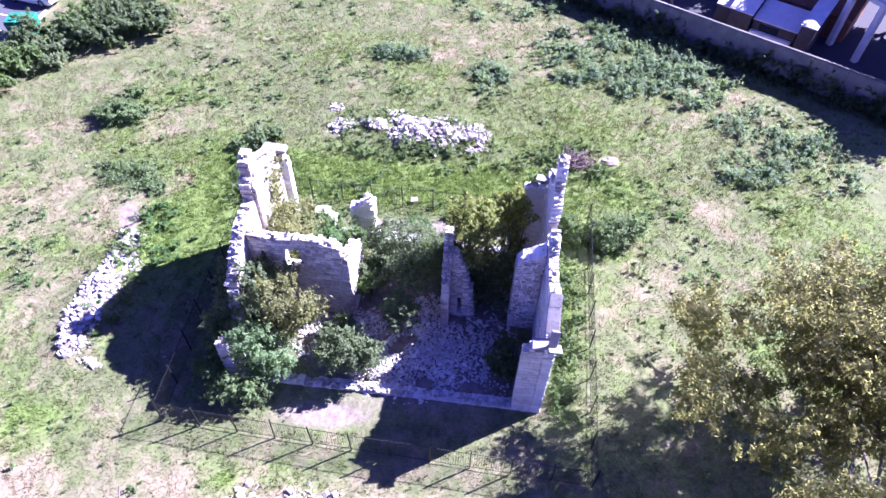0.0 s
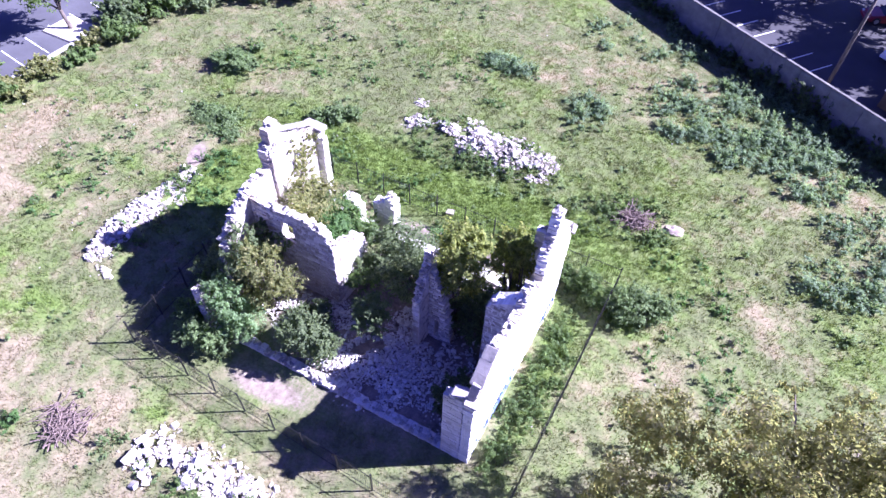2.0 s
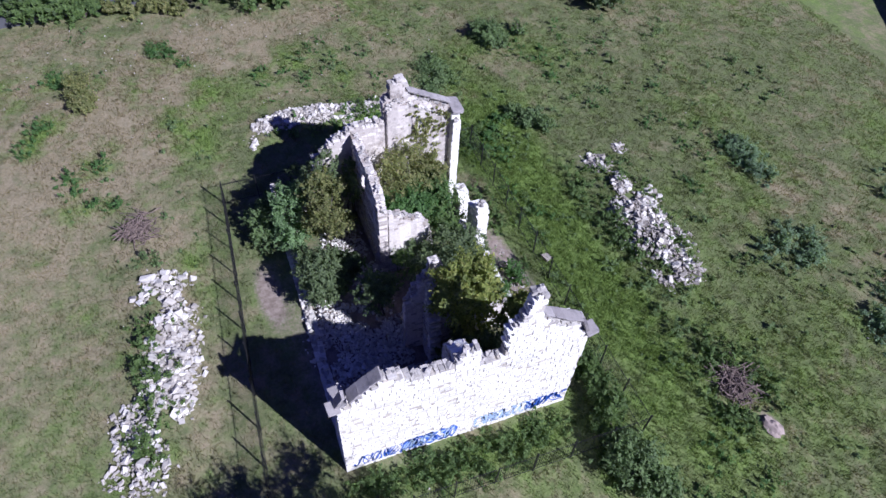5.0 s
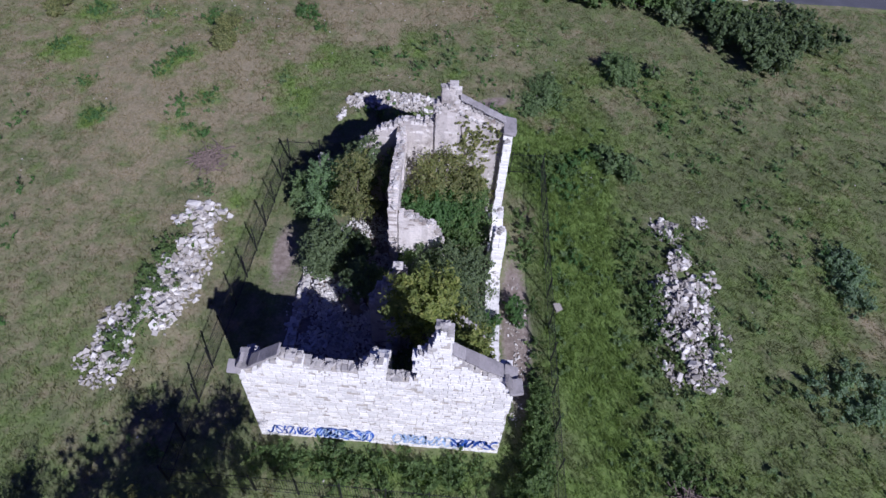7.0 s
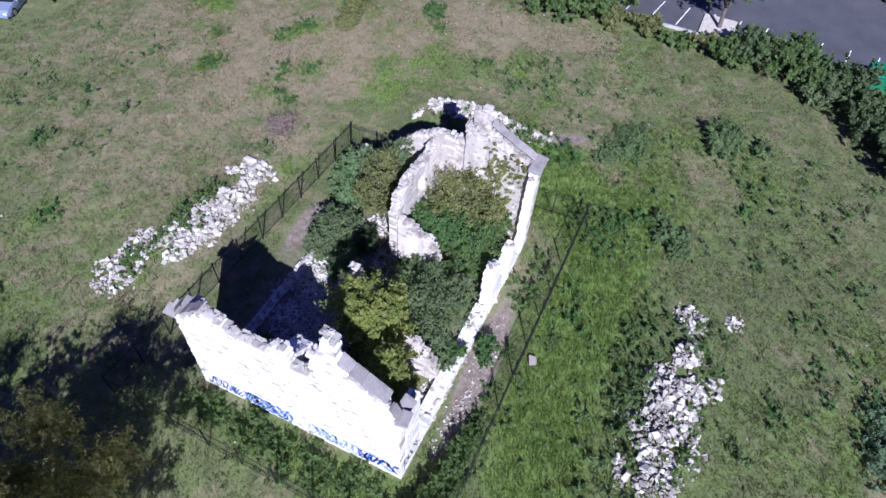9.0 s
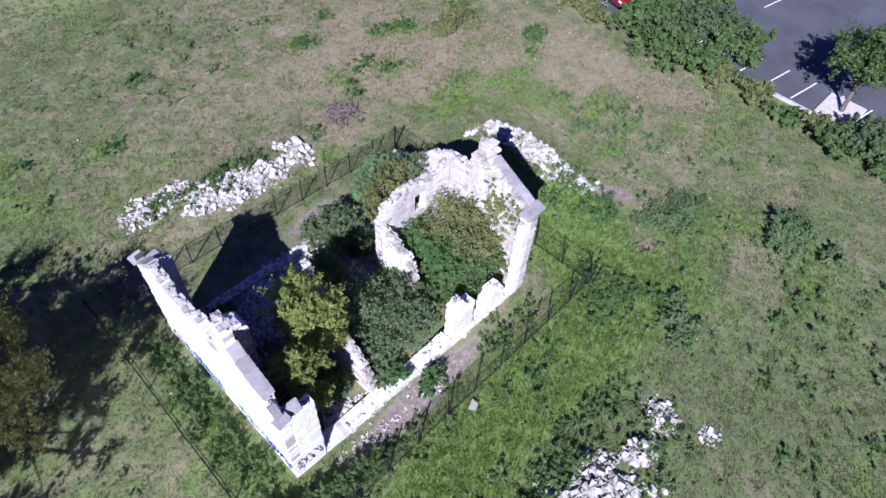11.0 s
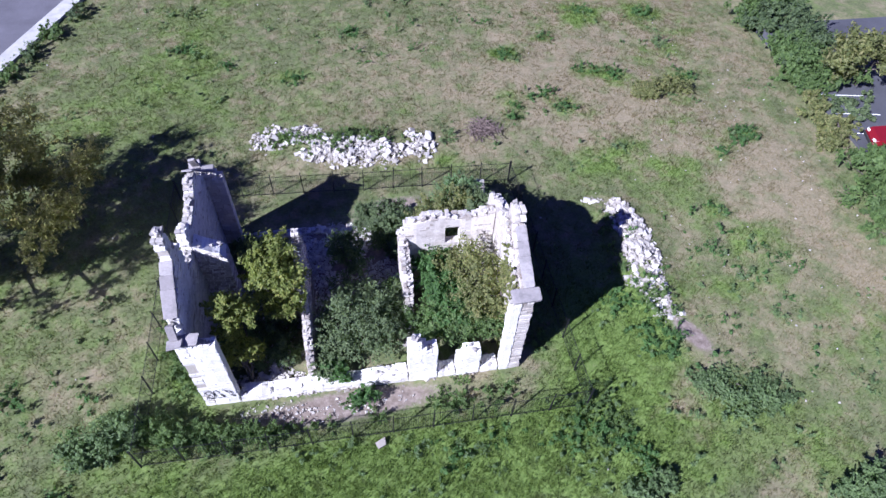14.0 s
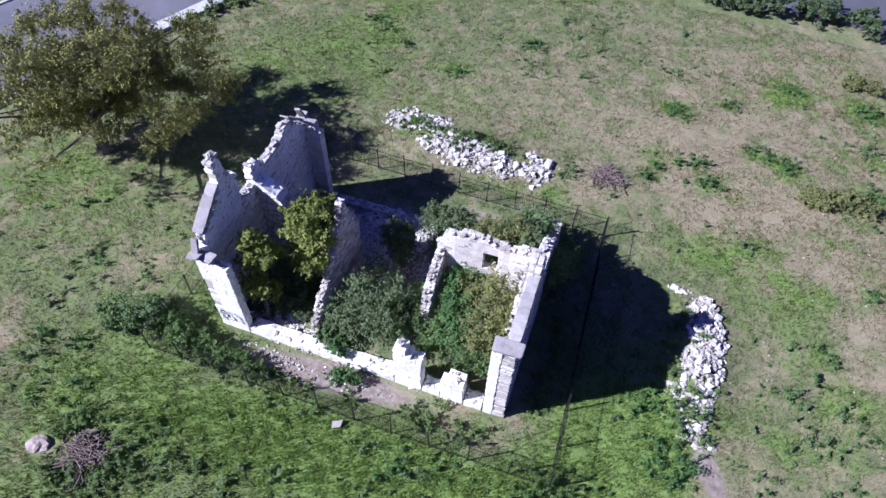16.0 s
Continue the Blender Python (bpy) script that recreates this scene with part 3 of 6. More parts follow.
def rock_variants(count, seed):
    """Angular broken stones: hulls of a few points near a box's surface."""
    rnd = random.Random(seed)
    out = []
    for i in range(count):
        bm = bmesh.new()
        for sx, sy, sz in [(a, b, c) for a in (-0.5, 0.5) for b in (-0.5, 0.5) for c in (-0.5, 0.5)]:
            for _ in range(rnd.choice((1, 1, 1, 2))):
                bm.verts.new((sx + rnd.uniform(-0.2, 0.2), sy + rnd.uniform(-0.2, 0.2), sz + rnd.uniform(-0.2, 0.2)))
        hull = bmesh.ops.convex_hull(bm, input=bm.verts[:])
        bmesh.ops.delete(bm, geom=[w for w in bm.verts if not w.link_faces], context="VERTS")
        me = bpy.data.meshes.new("rock")
        bm.to_mesh(me)
        bm.free()
        out.append(me)
    return out


BLOCKS = with_material(block_variants(10, 11, 0.018), STONE)
WHITE_BLOCKS = with_material(block_variants(10, 15, 0.015), WHITEWASH)
WORN_BLOCKS = with_material(block_variants(10, 14, 0.03), STONE_WORN)
COPING_BLOCKS = with_material(block_variants(6, 12, 0.05), COPING)
LUMPS = with_material(rock_variants(14, 13), RUBBLE)
TOP_BLOCKS = with_material(block_variants(10, 16, 0.05), WALL_TOP)


def joined_blocks(name, meshes, mats, mat):
    """Many stones as one mesh: (variant, matrix) pairs."""
    vs, fs, o = [], [], 0
    for k, m in mats:
        me = meshes[k]
        co = np.empty(len(me.vertices) * 3)
        me.vertices.foreach_get("co", co)
        co = co.reshape(-1, 3)
        a = np.array(m)
        vs.append(co @ a[:3, :3].T + a[:3, 3])
        fs += [tuple(i + o for i in p.vertices) for p in me.polygons]
        o += len(co)
    return mesh_of(name, np.concatenate(vs), fs, mat)


PENDING = []  # single stones, linked at the end of the file


def top_at(profile, s):
    for (a, za), (b, zb) in zip(profile, profile[1:]):
        if a <= s <= b:
            return za + (zb - za) * (s - a) / max(b - a, 1e-6)
    return profile[0][1] if s < profile[0][0] else profile[-1][1]


def stone_wall(name, axis, face, thick, profile, label, seed, holes=(), course=0.235, length=(0.36, 0.85), limit=300, base=-0.15, look_of=(BLOCKS, STONE), grey_top=False, drop=(0.05, 0.25), white_core=False, skim=False, jag=0.11, capped=False, coat=None):
    """A ragged wall of squared stone. axis: the way it runs; face: its lower side on the other axis; profile: (place, top) along it; holes: (from, to, sill, head)."""
    rnd = random.Random(seed)
    e = empty(name, (0, 0, 0), label, "wall", kind="structure")

    def put(s0, s1, f0, f1, z0, z1, loosened=False):
        cs, cf, cz = (s0 + s1) / 2, (f0 + f1) / 2, (z0 + z1) / 2
        ds, df, dz = s1 - s0, f1 - f0, z1 - z0
        turn = rnd.uniform(-1.2, 1.2) * (4 if loosened else 1)
        if axis == "y":
            return pose(cf, cs, cz, rnd.uniform(-0.8, 0.8) * (6 if loosened else 1), 0, turn) @ Matrix.Diagonal((df, ds, dz, 1))
        return pose(cs, cf, cz, 0, rnd.uniform(-0.8, 0.8) * (6 if loosened else 1), turn) @ Matrix.Diagonal((ds, df, dz, 1))

    # core, set back behind the faces and below the ragged top
    start, end = profile[0][0], profile[-1][0]
    cuts = sorted({start, end, *[h for hole in holes for h in hole[:2]], *np.arange(start, end, 0.14 if capped else 0.3)})
    core = []
    for a, b in zip(cuts, cuts[1:]):
        if b - a < 0.02:
            continue
        mid = (a + b) / 2
        top = min(top_at(profile, a + 0.02), top_at(profile, b - 0.02), top_at(profile, mid)) - rnd.uniform(*drop)
        levels = [(base, top)]
        for h0, h1, sill, head in holes:
            if h0 - 1e-6 <= mid <= h1 + 1e-6:
                levels = [(base, min(sill, top)), (head, top)]
        for z0, z1 in levels:
            if z1 - z0 > 0.1:
                inset, back = (0.001, 0.03) if skim else (0.014, 0.014)
                a2 = a + (0.05 if a == start else -0.001)
                b2 = b - (0.05 if b == end else 0.0)
                span = (a2, b2, face + back, face + thick - inset, z0, z1)
                v, f = box_verts(*span) if axis == "x" else box_verts(*span[2:4], *span[:2], *span[4:])
                if capped and z1 == top:
                    # a worn mortar cap that follows the slope of the top
                    k = 0 if axis == "x" else 1
                    worn_z = [top_at(profile, p[k]) + (0.12 if top < 1.0 else 0.04) * (float(vnoise(np.array([p[k] * 2.6]), np.array([p[1 - k] * 3.0]), 8)[0]) - 0.5) for p in v]
                    v = [p if p[2] < z1 else (*p[:2], w) for p, w in zip(v, worn_z)]
                core.append((v, f))
    v, f = join(core)
    part("core", mesh_of("core", v, f, coat or (WHITEWASH if white_core else PLASTER if skim else STONE_CORE)), e, "rubble and lime mortar core")
    # stones
    stones = []
    z, row = base, 0
    peak = max(p[1] for p in profile)
    while z < peak:
        h = course * rnd.uniform(0.82, 1.15)
        s = start - rnd.uniform(0, 0.25) if row % 2 else start
        while s < end:
            w = rnd.uniform(*length)
            a, b = max(s, start), min(s + w, end)
            s += w
            if b - a < 0.12:
                continue
            pieces = [(a, b)]
            for h0, h1, sill, head in holes:
                if z + h > sill + 0.05 and z < head - 0.05:
                    pieces = [q for p0, p1 in pieces for q in ((p0, min(p1, h0)), (max(p0, h1), p1)) if q[1] - q[0] > 0.1]
            if top_at(profile, (a + b) / 2) - z < 0.75:
                cut = []
                for p0, p1 in pieces:
                    k = max(1, round((p1 - p0) / rnd.uniform(0.2, 0.36)))
                    cut += [(p0 + (p1 - p0) * i / k, p0 + (p1 - p0) * (i + 1) / k) for i in range(k)]
                pieces = cut
            for a1, b1 in pieces:
                t = top_at(profile, (a1 + b1) / 2) + rnd.uniform(-jag, jag) - (0.12 if capped else 0.01)
                if z + h * 0.55 > t:
                    continue
                gap = 0.016 if course < 0.18 else 0.009
                out = rnd.uniform(-0.016, 0.022)
                worn = rnd.uniform(-0.022, 0.022) if skim and white_core else rnd.uniform(-0.034, 0.010) if skim else out
                rough = out * 1.6 + 0.006 if skim else out
                near_top = t - z < 2.2 * course
                if near_top or rnd.random() < 0.25:
                    k = face + thick * rnd.uniform(0.38, 0.62)
                    halves = [(face - rough, k - gap), (k + gap, face + thick + worn)]
                    if near_top and t - z < 1.1 * course and rnd.random() < 0.3:
                        halves.pop(rnd.randrange(2))
                else:
                    halves = [(face - rough, face + thick + worn)]
                for f0, f1 in halves:
                    stones.append((rnd.randrange(10), put(a1 + gap, b1 - gap, f0, f1, z + gap, z + h - gap * 0.6 - (rnd.uniform(0, 0.07) if near_top else 0), t - z < 0.45), z, t - z < 1.25 * course))
        z += h
        row += 1
    loose = []
    s = start + 0.05
    while s < end - 0.05:
        t = top_at(profile, s)
        if base + 0.3 < t:
            for _ in range(rnd.choice((0, 1, 1, 2))):
                k = rnd.uniform(0.06, 0.17)
                f0 = face + rnd.uniform(0.1, thick - 0.1)
                xyz = (f0, s) if axis == "y" else (s, f0)
                loose.append((rnd.randrange(14), pose(*xyz, t + rnd.uniform(-0.14, 0.0), rnd.uniform(-30, 30), rnd.uniform(-30, 30), rnd.uniform(0, 360)) @ Matrix.Diagonal((k * 1.3, k, k * 0.8, 1))))
        s += rnd.uniform(0.05, 0.11)
    part("broken_top", joined_blocks("broken_top", LUMPS, loose, WALL_TOP), e, kind="stuff")
    # the topmost are single stones, the rest one part
    stones.sort(key=lambda q: -q[2])
    kind_of, skin = look_of
    PENDING.extend((e, "stone", TOP_BLOCKS[k] if grey_top and n else kind_of[k], m) for k, m, _, n in stones[:limit])
    if len(stones) > limit:
        part("stonework_rest", joined_blocks("stonework_rest", kind_of, [q[:2] for q in stones[limit:]], skin), e, kind="stuff")
    return e


def coping_slab(wall, m, sx, sy, sz, label="weathered grey coping slab"):
    ob = part("coping_slab", COPING_BLOCKS[len(wall.children) % 6], wall, label)
    ob.matrix_basis = m @ Matrix.Diagonal((sx, sy, sz, 1))


XE, XW, YN, YS, TH = 3.36, -11.78, 14.54, 24.88, 0.44

EAST = [(14.54, 5.65), (15.1, 5.8), (16.25, 6.85), (16.6, 6.95), (17.0, 6.75), (17.6, 6.35), (19.0, 6.3), (19.5, 6.95), (20.05, 7.05), (20.1, 5.9), (21.15, 6.0), (21.2, 7.7), (21.7, 8.1), (21.86, 9.5), (22.3, 9.6), (22.4, 7.85), (24.2, 6.6), (24.4, 5.9), (24.88, 5.65)]
wall_east = stone_wall("wall_east", "y", XE - TH, TH, EAST, "tall roofless gable wall of whitewashed limestone blocks, worn top", 101, course=0.19, length=(0.2, 0.5), grey_top=True, jag=0.06, look_of=(WHITE_BLOCKS, WHITEWASH))
WEST = [(14.54, 3.1), (15.1, 2.9), (15.25, 1.1), (16.5, 1.2), (16.7, 3.4), (17.2, 4.6), (17.9, 5.4), (18.6, 5.8), (19.3, 6.1), (20.2, 6.05), (20.78, 6.2), (20.82, 7.4), (21.12, 7.6), (21.16, 8.3), (21.95, 8.4), (22.0, 7.4), (24.3, 6.3), (24.88, 5.95)]
wall_west = stone_wall("wall_west", "y", XW, TH + 0.1, WEST, "broken limestone gable wall with a chimney stack, sunlit", 102, coat=PLASTER_STAINED, course=0.17, length=(0.2, 0.52), skim=True, look_of=(WORN_BLOCKS, STONE_WORN))
stone_wall("wall_northeast_return", "x", YN, TH, [(2.0, 5.4), (XE - TH - 0.01, 5.6)], "short end of the north wall at the gable corner", 103)
wall_se = stone_wall("wall_southeast_return", "x", YS - TH, TH, [(1.75, 5.35), (XE - TH - 0.01, 5.6)], "short end of the south wall at the gable corner", 104, white_core=True, skim=True, look_of=(WHITE_BLOCKS, WHITEWASH))
stone_wall("wall_southwest_return", "x", YS - TH, TH, [(XW + TH + 0.11, 5.95), (-10.75, 5.6)], "short end of the south wall at the chimney gable", 105, white_core=True, skim=True, look_of=(WHITE_BLOCKS, WHITEWASH))
stone_wall("wall_room_north", "x", 18.98, 0.46, [(XW + TH + 0.11, 5.75), (-9.5, 5.6), (-8.0, 5.75), (-7.0, 5.5), (-6.4, 4.6)], "inner limestone wall with a small square window", 106, course=0.17, length=(0.2, 0.52), skim=True, look_of=(WORN_BLOCKS, STONE_WORN), holes=[(-9.5, -8.75, 3.7, 4.9)])
stone_wall("wall_room_east", "y", -6.9, 0.48, [(19.45, 4.5), (20.2, 4.1), (21.3, 3.5), (21.7, 2.6), (21.9, 1.2), (22.4, 0.5)], "collapsed inner wall sloping down to rubble", 107, course=0.17, length=(0.2, 0.52), skim=True, look_of=(WORN_BLOCKS, STONE_WORN))
stone_wall("wall_inner_partition", "y", -1.86, 0.38, [(18.7, 3.6), (19.2, 5.0), (19.8, 5.6), (20.0, 6.4), (20.25, 6.3), (20.35, 5.4), (21.0, 5.1), (21.2, 4.3), (22.2, 3.7), (22.4, 2.9), (23.2, 2.7), (23.9, 1.7), (24.2, 1.0)], "narrow inner partition wall stepping down, ruined", 108, course=0.17, length=(0.2, 0.52), skim=True, look_of=(WORN_BLOCKS, STONE_WORN))
stone_wall("wall_partition_stub", "x", 19.6, 0.5, [(-1.47, 5.5), (-1.2, 5.1), (-0.9, 4.3), (-0.6, 3.1), (-0.4, 1.6), (-0.2, 0.6)], "short stub of wall beside the partition", 109, course=0.17, length=(0.2, 0.5), skim=True, holes=[(-1.12, -0.9, 0.3, 1.7)], look_of=(WORN_BLOCKS, STONE_WORN))
stone_wall("wall_gable_stub", "x", 19.3, 0.8, [(1.55, 4.9), (1.8, 5.4), (2.1, 5.55), (2.4, 5.75), (2.9, 6.1)], "broken cross wall standing against the gable, pale worn top", 110, course=0.17, length=(0.2, 0.45), white_core=True, capped=True, jag=0.05, look_of=(WORN_BLOCKS, STONE_WORN))
stone_wall("wall_south_pier_tall", "x", YS - 0.6, 0.6, [(-7.65, 2.5), (-7.0, 2.9), (-6.8, 3.5), (-6.5, 3.5), (-6.25, 2.2)], "broken limestone pier of the south wall, sunlit", 111, drop=(0.0, 0.12), white_core=True, skim=True, look_of=(WHITE_BLOCKS, WHITEWASH))
stone_wall("wall_south_pier_low", "x", YS - 0.6, 0.6, [(-9.75, 1.9), (-9.2, 2.1), (-8.6, 1.5)], "low broken pier of the south wall", 112, drop=(0.0, 0.12), white_core=True, skim=True, look_of=(WHITE_BLOCKS, WHITEWASH))
stone_wall("wall_south_footing", "x", YS - 0.72, 0.72, [(-10.7, 0.45), (-9.76, 0.4)], "low remains of the south wall", 113, base=-0.1, white_core=True, capped=True, jag=0.05)
stone_wall("wall_south_footing_middle", "x", YS - 0.72, 0.72, [(-8.59, 0.35), (-7.66, 0.4)], "low remains of the south wall between the piers", 114, base=-0.1, white_core=True, capped=True, jag=0.05)
stone_wall("wall_south_footing_long", "x", YS - 0.75, 0.75, [(-6.24, 0.6), (-4.0, 0.36), (-1.8, 0.42), (0.3, 0.32), (1.74, 0.5)], "low sunlit remains of the south wall", 115, base=-0.1, white_core=True, capped=True, jag=0.05)
stone_wall("wall_north_footing", "x", YN, 0.5, [(XW + TH + 0.11, 0.3), (-5, 0.32), (1.99, 0.35)], "low straight footing of the north wall", 116, base=-0.1, course=0.22, length=(0.6, 1.2))

stone_wall("wall_chimney_breast", "y", XW + TH + 0.11, 0.16, [(20.86, 6.9), (21.3, 7.5), (22.0, 7.1), (24.2, 5.9)], "worn plastered chimney breast against the gable", 117, coat=PLASTER_STAINED, course=0.17, length=(0.2, 0.5), skim=True, look_of=(WORN_BLOCKS, STONE_WORN))

# coping and kneeler stones of the gables
coping_slab(wall_east, pose(2.85, 14.74, 5.72, 6, -5, 4), 1.0, 0.5, 0.10)
coping_slab(wall_east, pose(3.26, 14.46, 5.8, -14, 6, 4), 0.55, 0.5, 0.10)
coping_slab(wall_east, pose(3.2, 14.72, 6.16, -24, 5, 2), 0.34, 0.14, 0.75, "upright broken kneeler stone")
coping_slab(wall_east, pose(2.82, 24.72, 5.72, -7, 5, -6), 1.0, 0.5, 0.10)
coping_slab(wall_east, pose(3.22, 24.92, 5.82, 14, 7, 5), 0.6, 0.5, 0.10)
coping_slab(wall_east, pose(3.24, 24.62, 6.2, 20, 4, -3), 0.34, 0.15, 0.7, "upright broken kneeler stone")


def coping_run(wall, x, wide, a, b, thick=0.09):
    """Sloping coping slabs laid end to end up a gable, from a to b (place and height along y)."""
    (y0, z0), (y1, z1) = a, b
    long = math.hypot(y1 - y0, z1 - z0)
    count = max(1, round(long / 0.62))
    tilt = math.degrees(math.atan2(z1 - z0, y1 - y0))
    for i in range(count):
        k = (i + 0.5) / count
        coping_slab(wall, pose(x + random.uniform(-0.015, 0.015), y0 + (y1 - y0) * k, z0 + (z1 - z0) * k + random.uniform(-0.012, 0.012), tilt + random.uniform(-1.5, 1.5), random.uniform(-1.5, 1.5), random.uniform(-1, 1)), wide, long / count * 1.03, thick)


coping_run(wall_east, 3.14, 0.54, (22.42, 8.08), (24.3, 6.78))
coping_run(wall_east, 3.14, 0.54, (15.05, 6.02), (16.3, 7.12))
coping_run(wall_west, -11.55, 0.5, (22.05, 7.64), (24.45, 6.42))
coping_slab(wall_west, pose(-11.38, 24.7, 6.16, -8, 3, 0), 1.2, 0.66, 0.17)



# ---- sprayed scrawls on the gable ----
def scrawl(name, wall, strokes, axis, at, width, mat, label, flip=1.0):
    """Flat painted strokes a few millimetres off the wall; strokes: lists of (along, up)."""
    verts, faces = [], []
    for line in strokes:
        start = len(verts)
        for i, (s, z) in enumerate(line):
            s0, z0 = line[max(i - 1, 0)]
            s1, z1 = line[min(i + 1, len(line) - 1)]
            n = Vector((-(z1 - z0), s1 - s0))
            n = n.normalized() * width * (0.6 + 0.4 * math.sin(i * 1.7)) if n.length else Vector((0, width))
            for k in (-1, 1):
                a, b = s + n.x * k, z + n.y * k
                verts.append((at, a, b) if axis == "y" else (a, at, b))
        for i in range(len(line) - 1):
            o = start + 2 * i
            faces.append((o, o + 1, o + 3, o + 2))
    return part(name, mesh_of(name, verts, faces, mat), wall, label)


def loops(rnd, s0, s1, z0, z1, count, wild):
    """Looping unreadable lettering across a stretch of wall."""
    out = []
    for k in range(count):
        c = s0 + (s1 - s0) * (k + 0.5) / count
        w, h = (s1 - s0) / count * wild, (z1 - z0) / 2
        ph, turns = rnd.uniform(0, 6.3), rnd.uniform(0.7, 1.7)
        lean, fx = rnd.uniform(-0.4, 0.4), rnd.choice((1, 1, 2))
        out.append([(c + w * math.sin(fx * a + ph) * 0.6 + lean * h * math.sin(a), (z0 + z1) / 2 + h * math.sin(a * 1.3 + ph * 0.7)) for a in [i * turns * 6.3 / 18 for i in range(19)]])
    return out


rg = random.Random(77)
FACE = XE + 0.024
scrawl("graffiti", wall_east, loops(rg, 14.9, 17.3, 0.35, 1.15, 6, 0.8), "y", FACE, 0.045, SPRAY_BLUE, "thin blue sprayed scrawl")
scrawl("graffiti", wall_east, loops(rg, 17.0, 19.4, 0.3, 1.25, 7, 0.9), "y", FACE + 0.003, 0.10, SPRAY_BLUE, "thick deep blue sprayed lettering")
scrawl("graffiti", wall_east, loops(rg, 17.0, 19.4, 0.35, 1.2, 5, 0.8), "y", FACE + 0.006, 0.04, SPRAY_PALE, "pale blue outline of the lettering")
scrawl("graffiti", wall_east, loops(rg, 20.4, 23.3, 0.35, 1.25, 8, 0.9), "y", FACE, 0.06, SPRAY_PALE, "pale blue sprayed lettering")
scrawl("graffiti", wall_east, loops(rg, 22.8, 24.7, 0.4, 1.2, 6, 0.9), "y", FACE + 0.003, 0.06, SPRAY_BLUE, "blue sprayed lettering at the corner")
scrawl("graffiti", wall_se, loops(rg, 1.9, 3.2, 0.7, 1.5, 3, 0.8), "x", YS + 0.024, 0.03, SPRAY_BLACK, "black sprayed squiggle")

# ---- rubble ----
def heap(name, label, spots, seed, size, limit=280, category="rubble heap", density=3.7):
    """Fallen stones: spots are (x, y, rx, ry, count, lift)."""
    rnd = random.Random(seed)
    e = empty(name, (0, 0, 0), label, category)
    stones = []
    for x, y, rx, ry, count, lift in spots:
        for _ in range(int(count * density)):
            a, r = rnd.uniform(0, 2 * math.pi), rnd.random() ** 0.6 * rnd.choice((1, 1, 1, 1.35))
            px, py = x + rx * r * math.cos(a), y + ry * r * math.sin(a)
            if float(vnoise(np.array([px * 1.3]), np.array([py * 1.3]), seed)[0]) < 0.04 + 0.27 * r:
                continue
            s = size * min(2.3, 0.45 * math.exp(abs(rnd.gauss(0, 0.7)))) * 1.12
            pz = ground_z(px, py) + s * 0.22 + lift * (1 - r) * rnd.random()
            m = pose(px, py, pz, rnd.uniform(-35, 35), rnd.uniform(-35, 35), rnd.uniform(0, 360)) @ Matrix.Diagonal((s * rnd.uniform(1.0, 1.8), s * rnd.uniform(0.8, 1.2), s * rnd.uniform(0.55, 0.95), 1))
            stones.append((rnd.randrange(14), m, s))
    stones.sort(key=lambda q: -q[2])
    PENDING.extend((e, "stone", LUMPS[k], m) for k, m, _ in stones[:limit])
    if len(stones) > limit:
        part("rubble_rest", joined_blocks("rubble_rest", LUMPS, [q[:2] for q in stones[limit:]], RUBBLE), e, kind="stuff")
    return e


heap("rubble_heap", "long heap of white fallen stones in the grass beside the fence",
     [(-8.9, 8.2, 1.3, 1.2, 70, 0.3), (-6.8, 8.3, 1.6, 1.3, 90, 0.35), (-4.6, 8.4, 1.6, 1.1, 90, 0.35), (-2.6, 8.3, 1.4, 0.8, 60, 0.3), (-1.3, 6.6, 1.5, 1.2, 60, 0.25), (0.6, 6.4, 1.3, 1.2, 45, 0.2), (-4.2, 7.3, 1.6, 0.5, 20, 0.1), (-2.6, 7.4, 1.3, 0.9, 60, 0.25)], 31, 0.094, density=5.6)
heap("rubble_heap", "heap of white tumbled stones in the field, weeds round it",
     [(-10.6, 34.4, 0.9, 0.8, 25, 0.2), (-8.5, 34.6, 1.2, 0.9, 40, 0.3), (-6.0, 34.6, 1.7, 1.5, 100, 0.4), (-3.6, 34.5, 1.8, 1.7, 110, 0.4), (-1.6, 34.3, 1.3, 1.4, 55, 0.3), (-11.6, 36.6, 0.6, 0.5, 8, 0.1), (-7.5, 36.2, 1.0, 0.6, 8, 0.05)], 32, 0.086, density=9.0)
heap("rubble_heap", "narrow heap of pale stones fallen from the chimney gable",
     [(-20.4, 15.3, 0.9, 0.8, 40, 0.3), (-20.5, 17.0, 1.1, 1.2, 75, 0.4), (-20.3, 19.0, 1.2, 1.2, 75, 0.4), (-20.1, 20.8, 1.0, 0.9, 35, 0.115), (-20.6, 22.2, 0.9, 0.9, 30, 0.2), (-19.0, 14.4, 0.7, 0.3, 6, 0.1)], 33, 0.080, density=9.0)
heap("rubble_floor", "collapsed stones covering the floor inside the ruin",
     [(-2.8, 16.6, 2.0, 1.9, 460, 0.45), (-0.8, 17.4, 1.9, 2.4, 330, 0.2), (1.3, 17.6, 1.1, 2.6, 60, 0.1), (-4.4, 15.5, 1.3, 0.9, 90, 0.5), (-6.0, 18.4, 1.4, 0.9, 120, 0.3), (-8.4, 17.4, 1.8, 1.3, 150, 0.35), (-2.8, 19.5, 0.9, 1.5, 120, 0.2)], 34, 0.060, density=4.8)
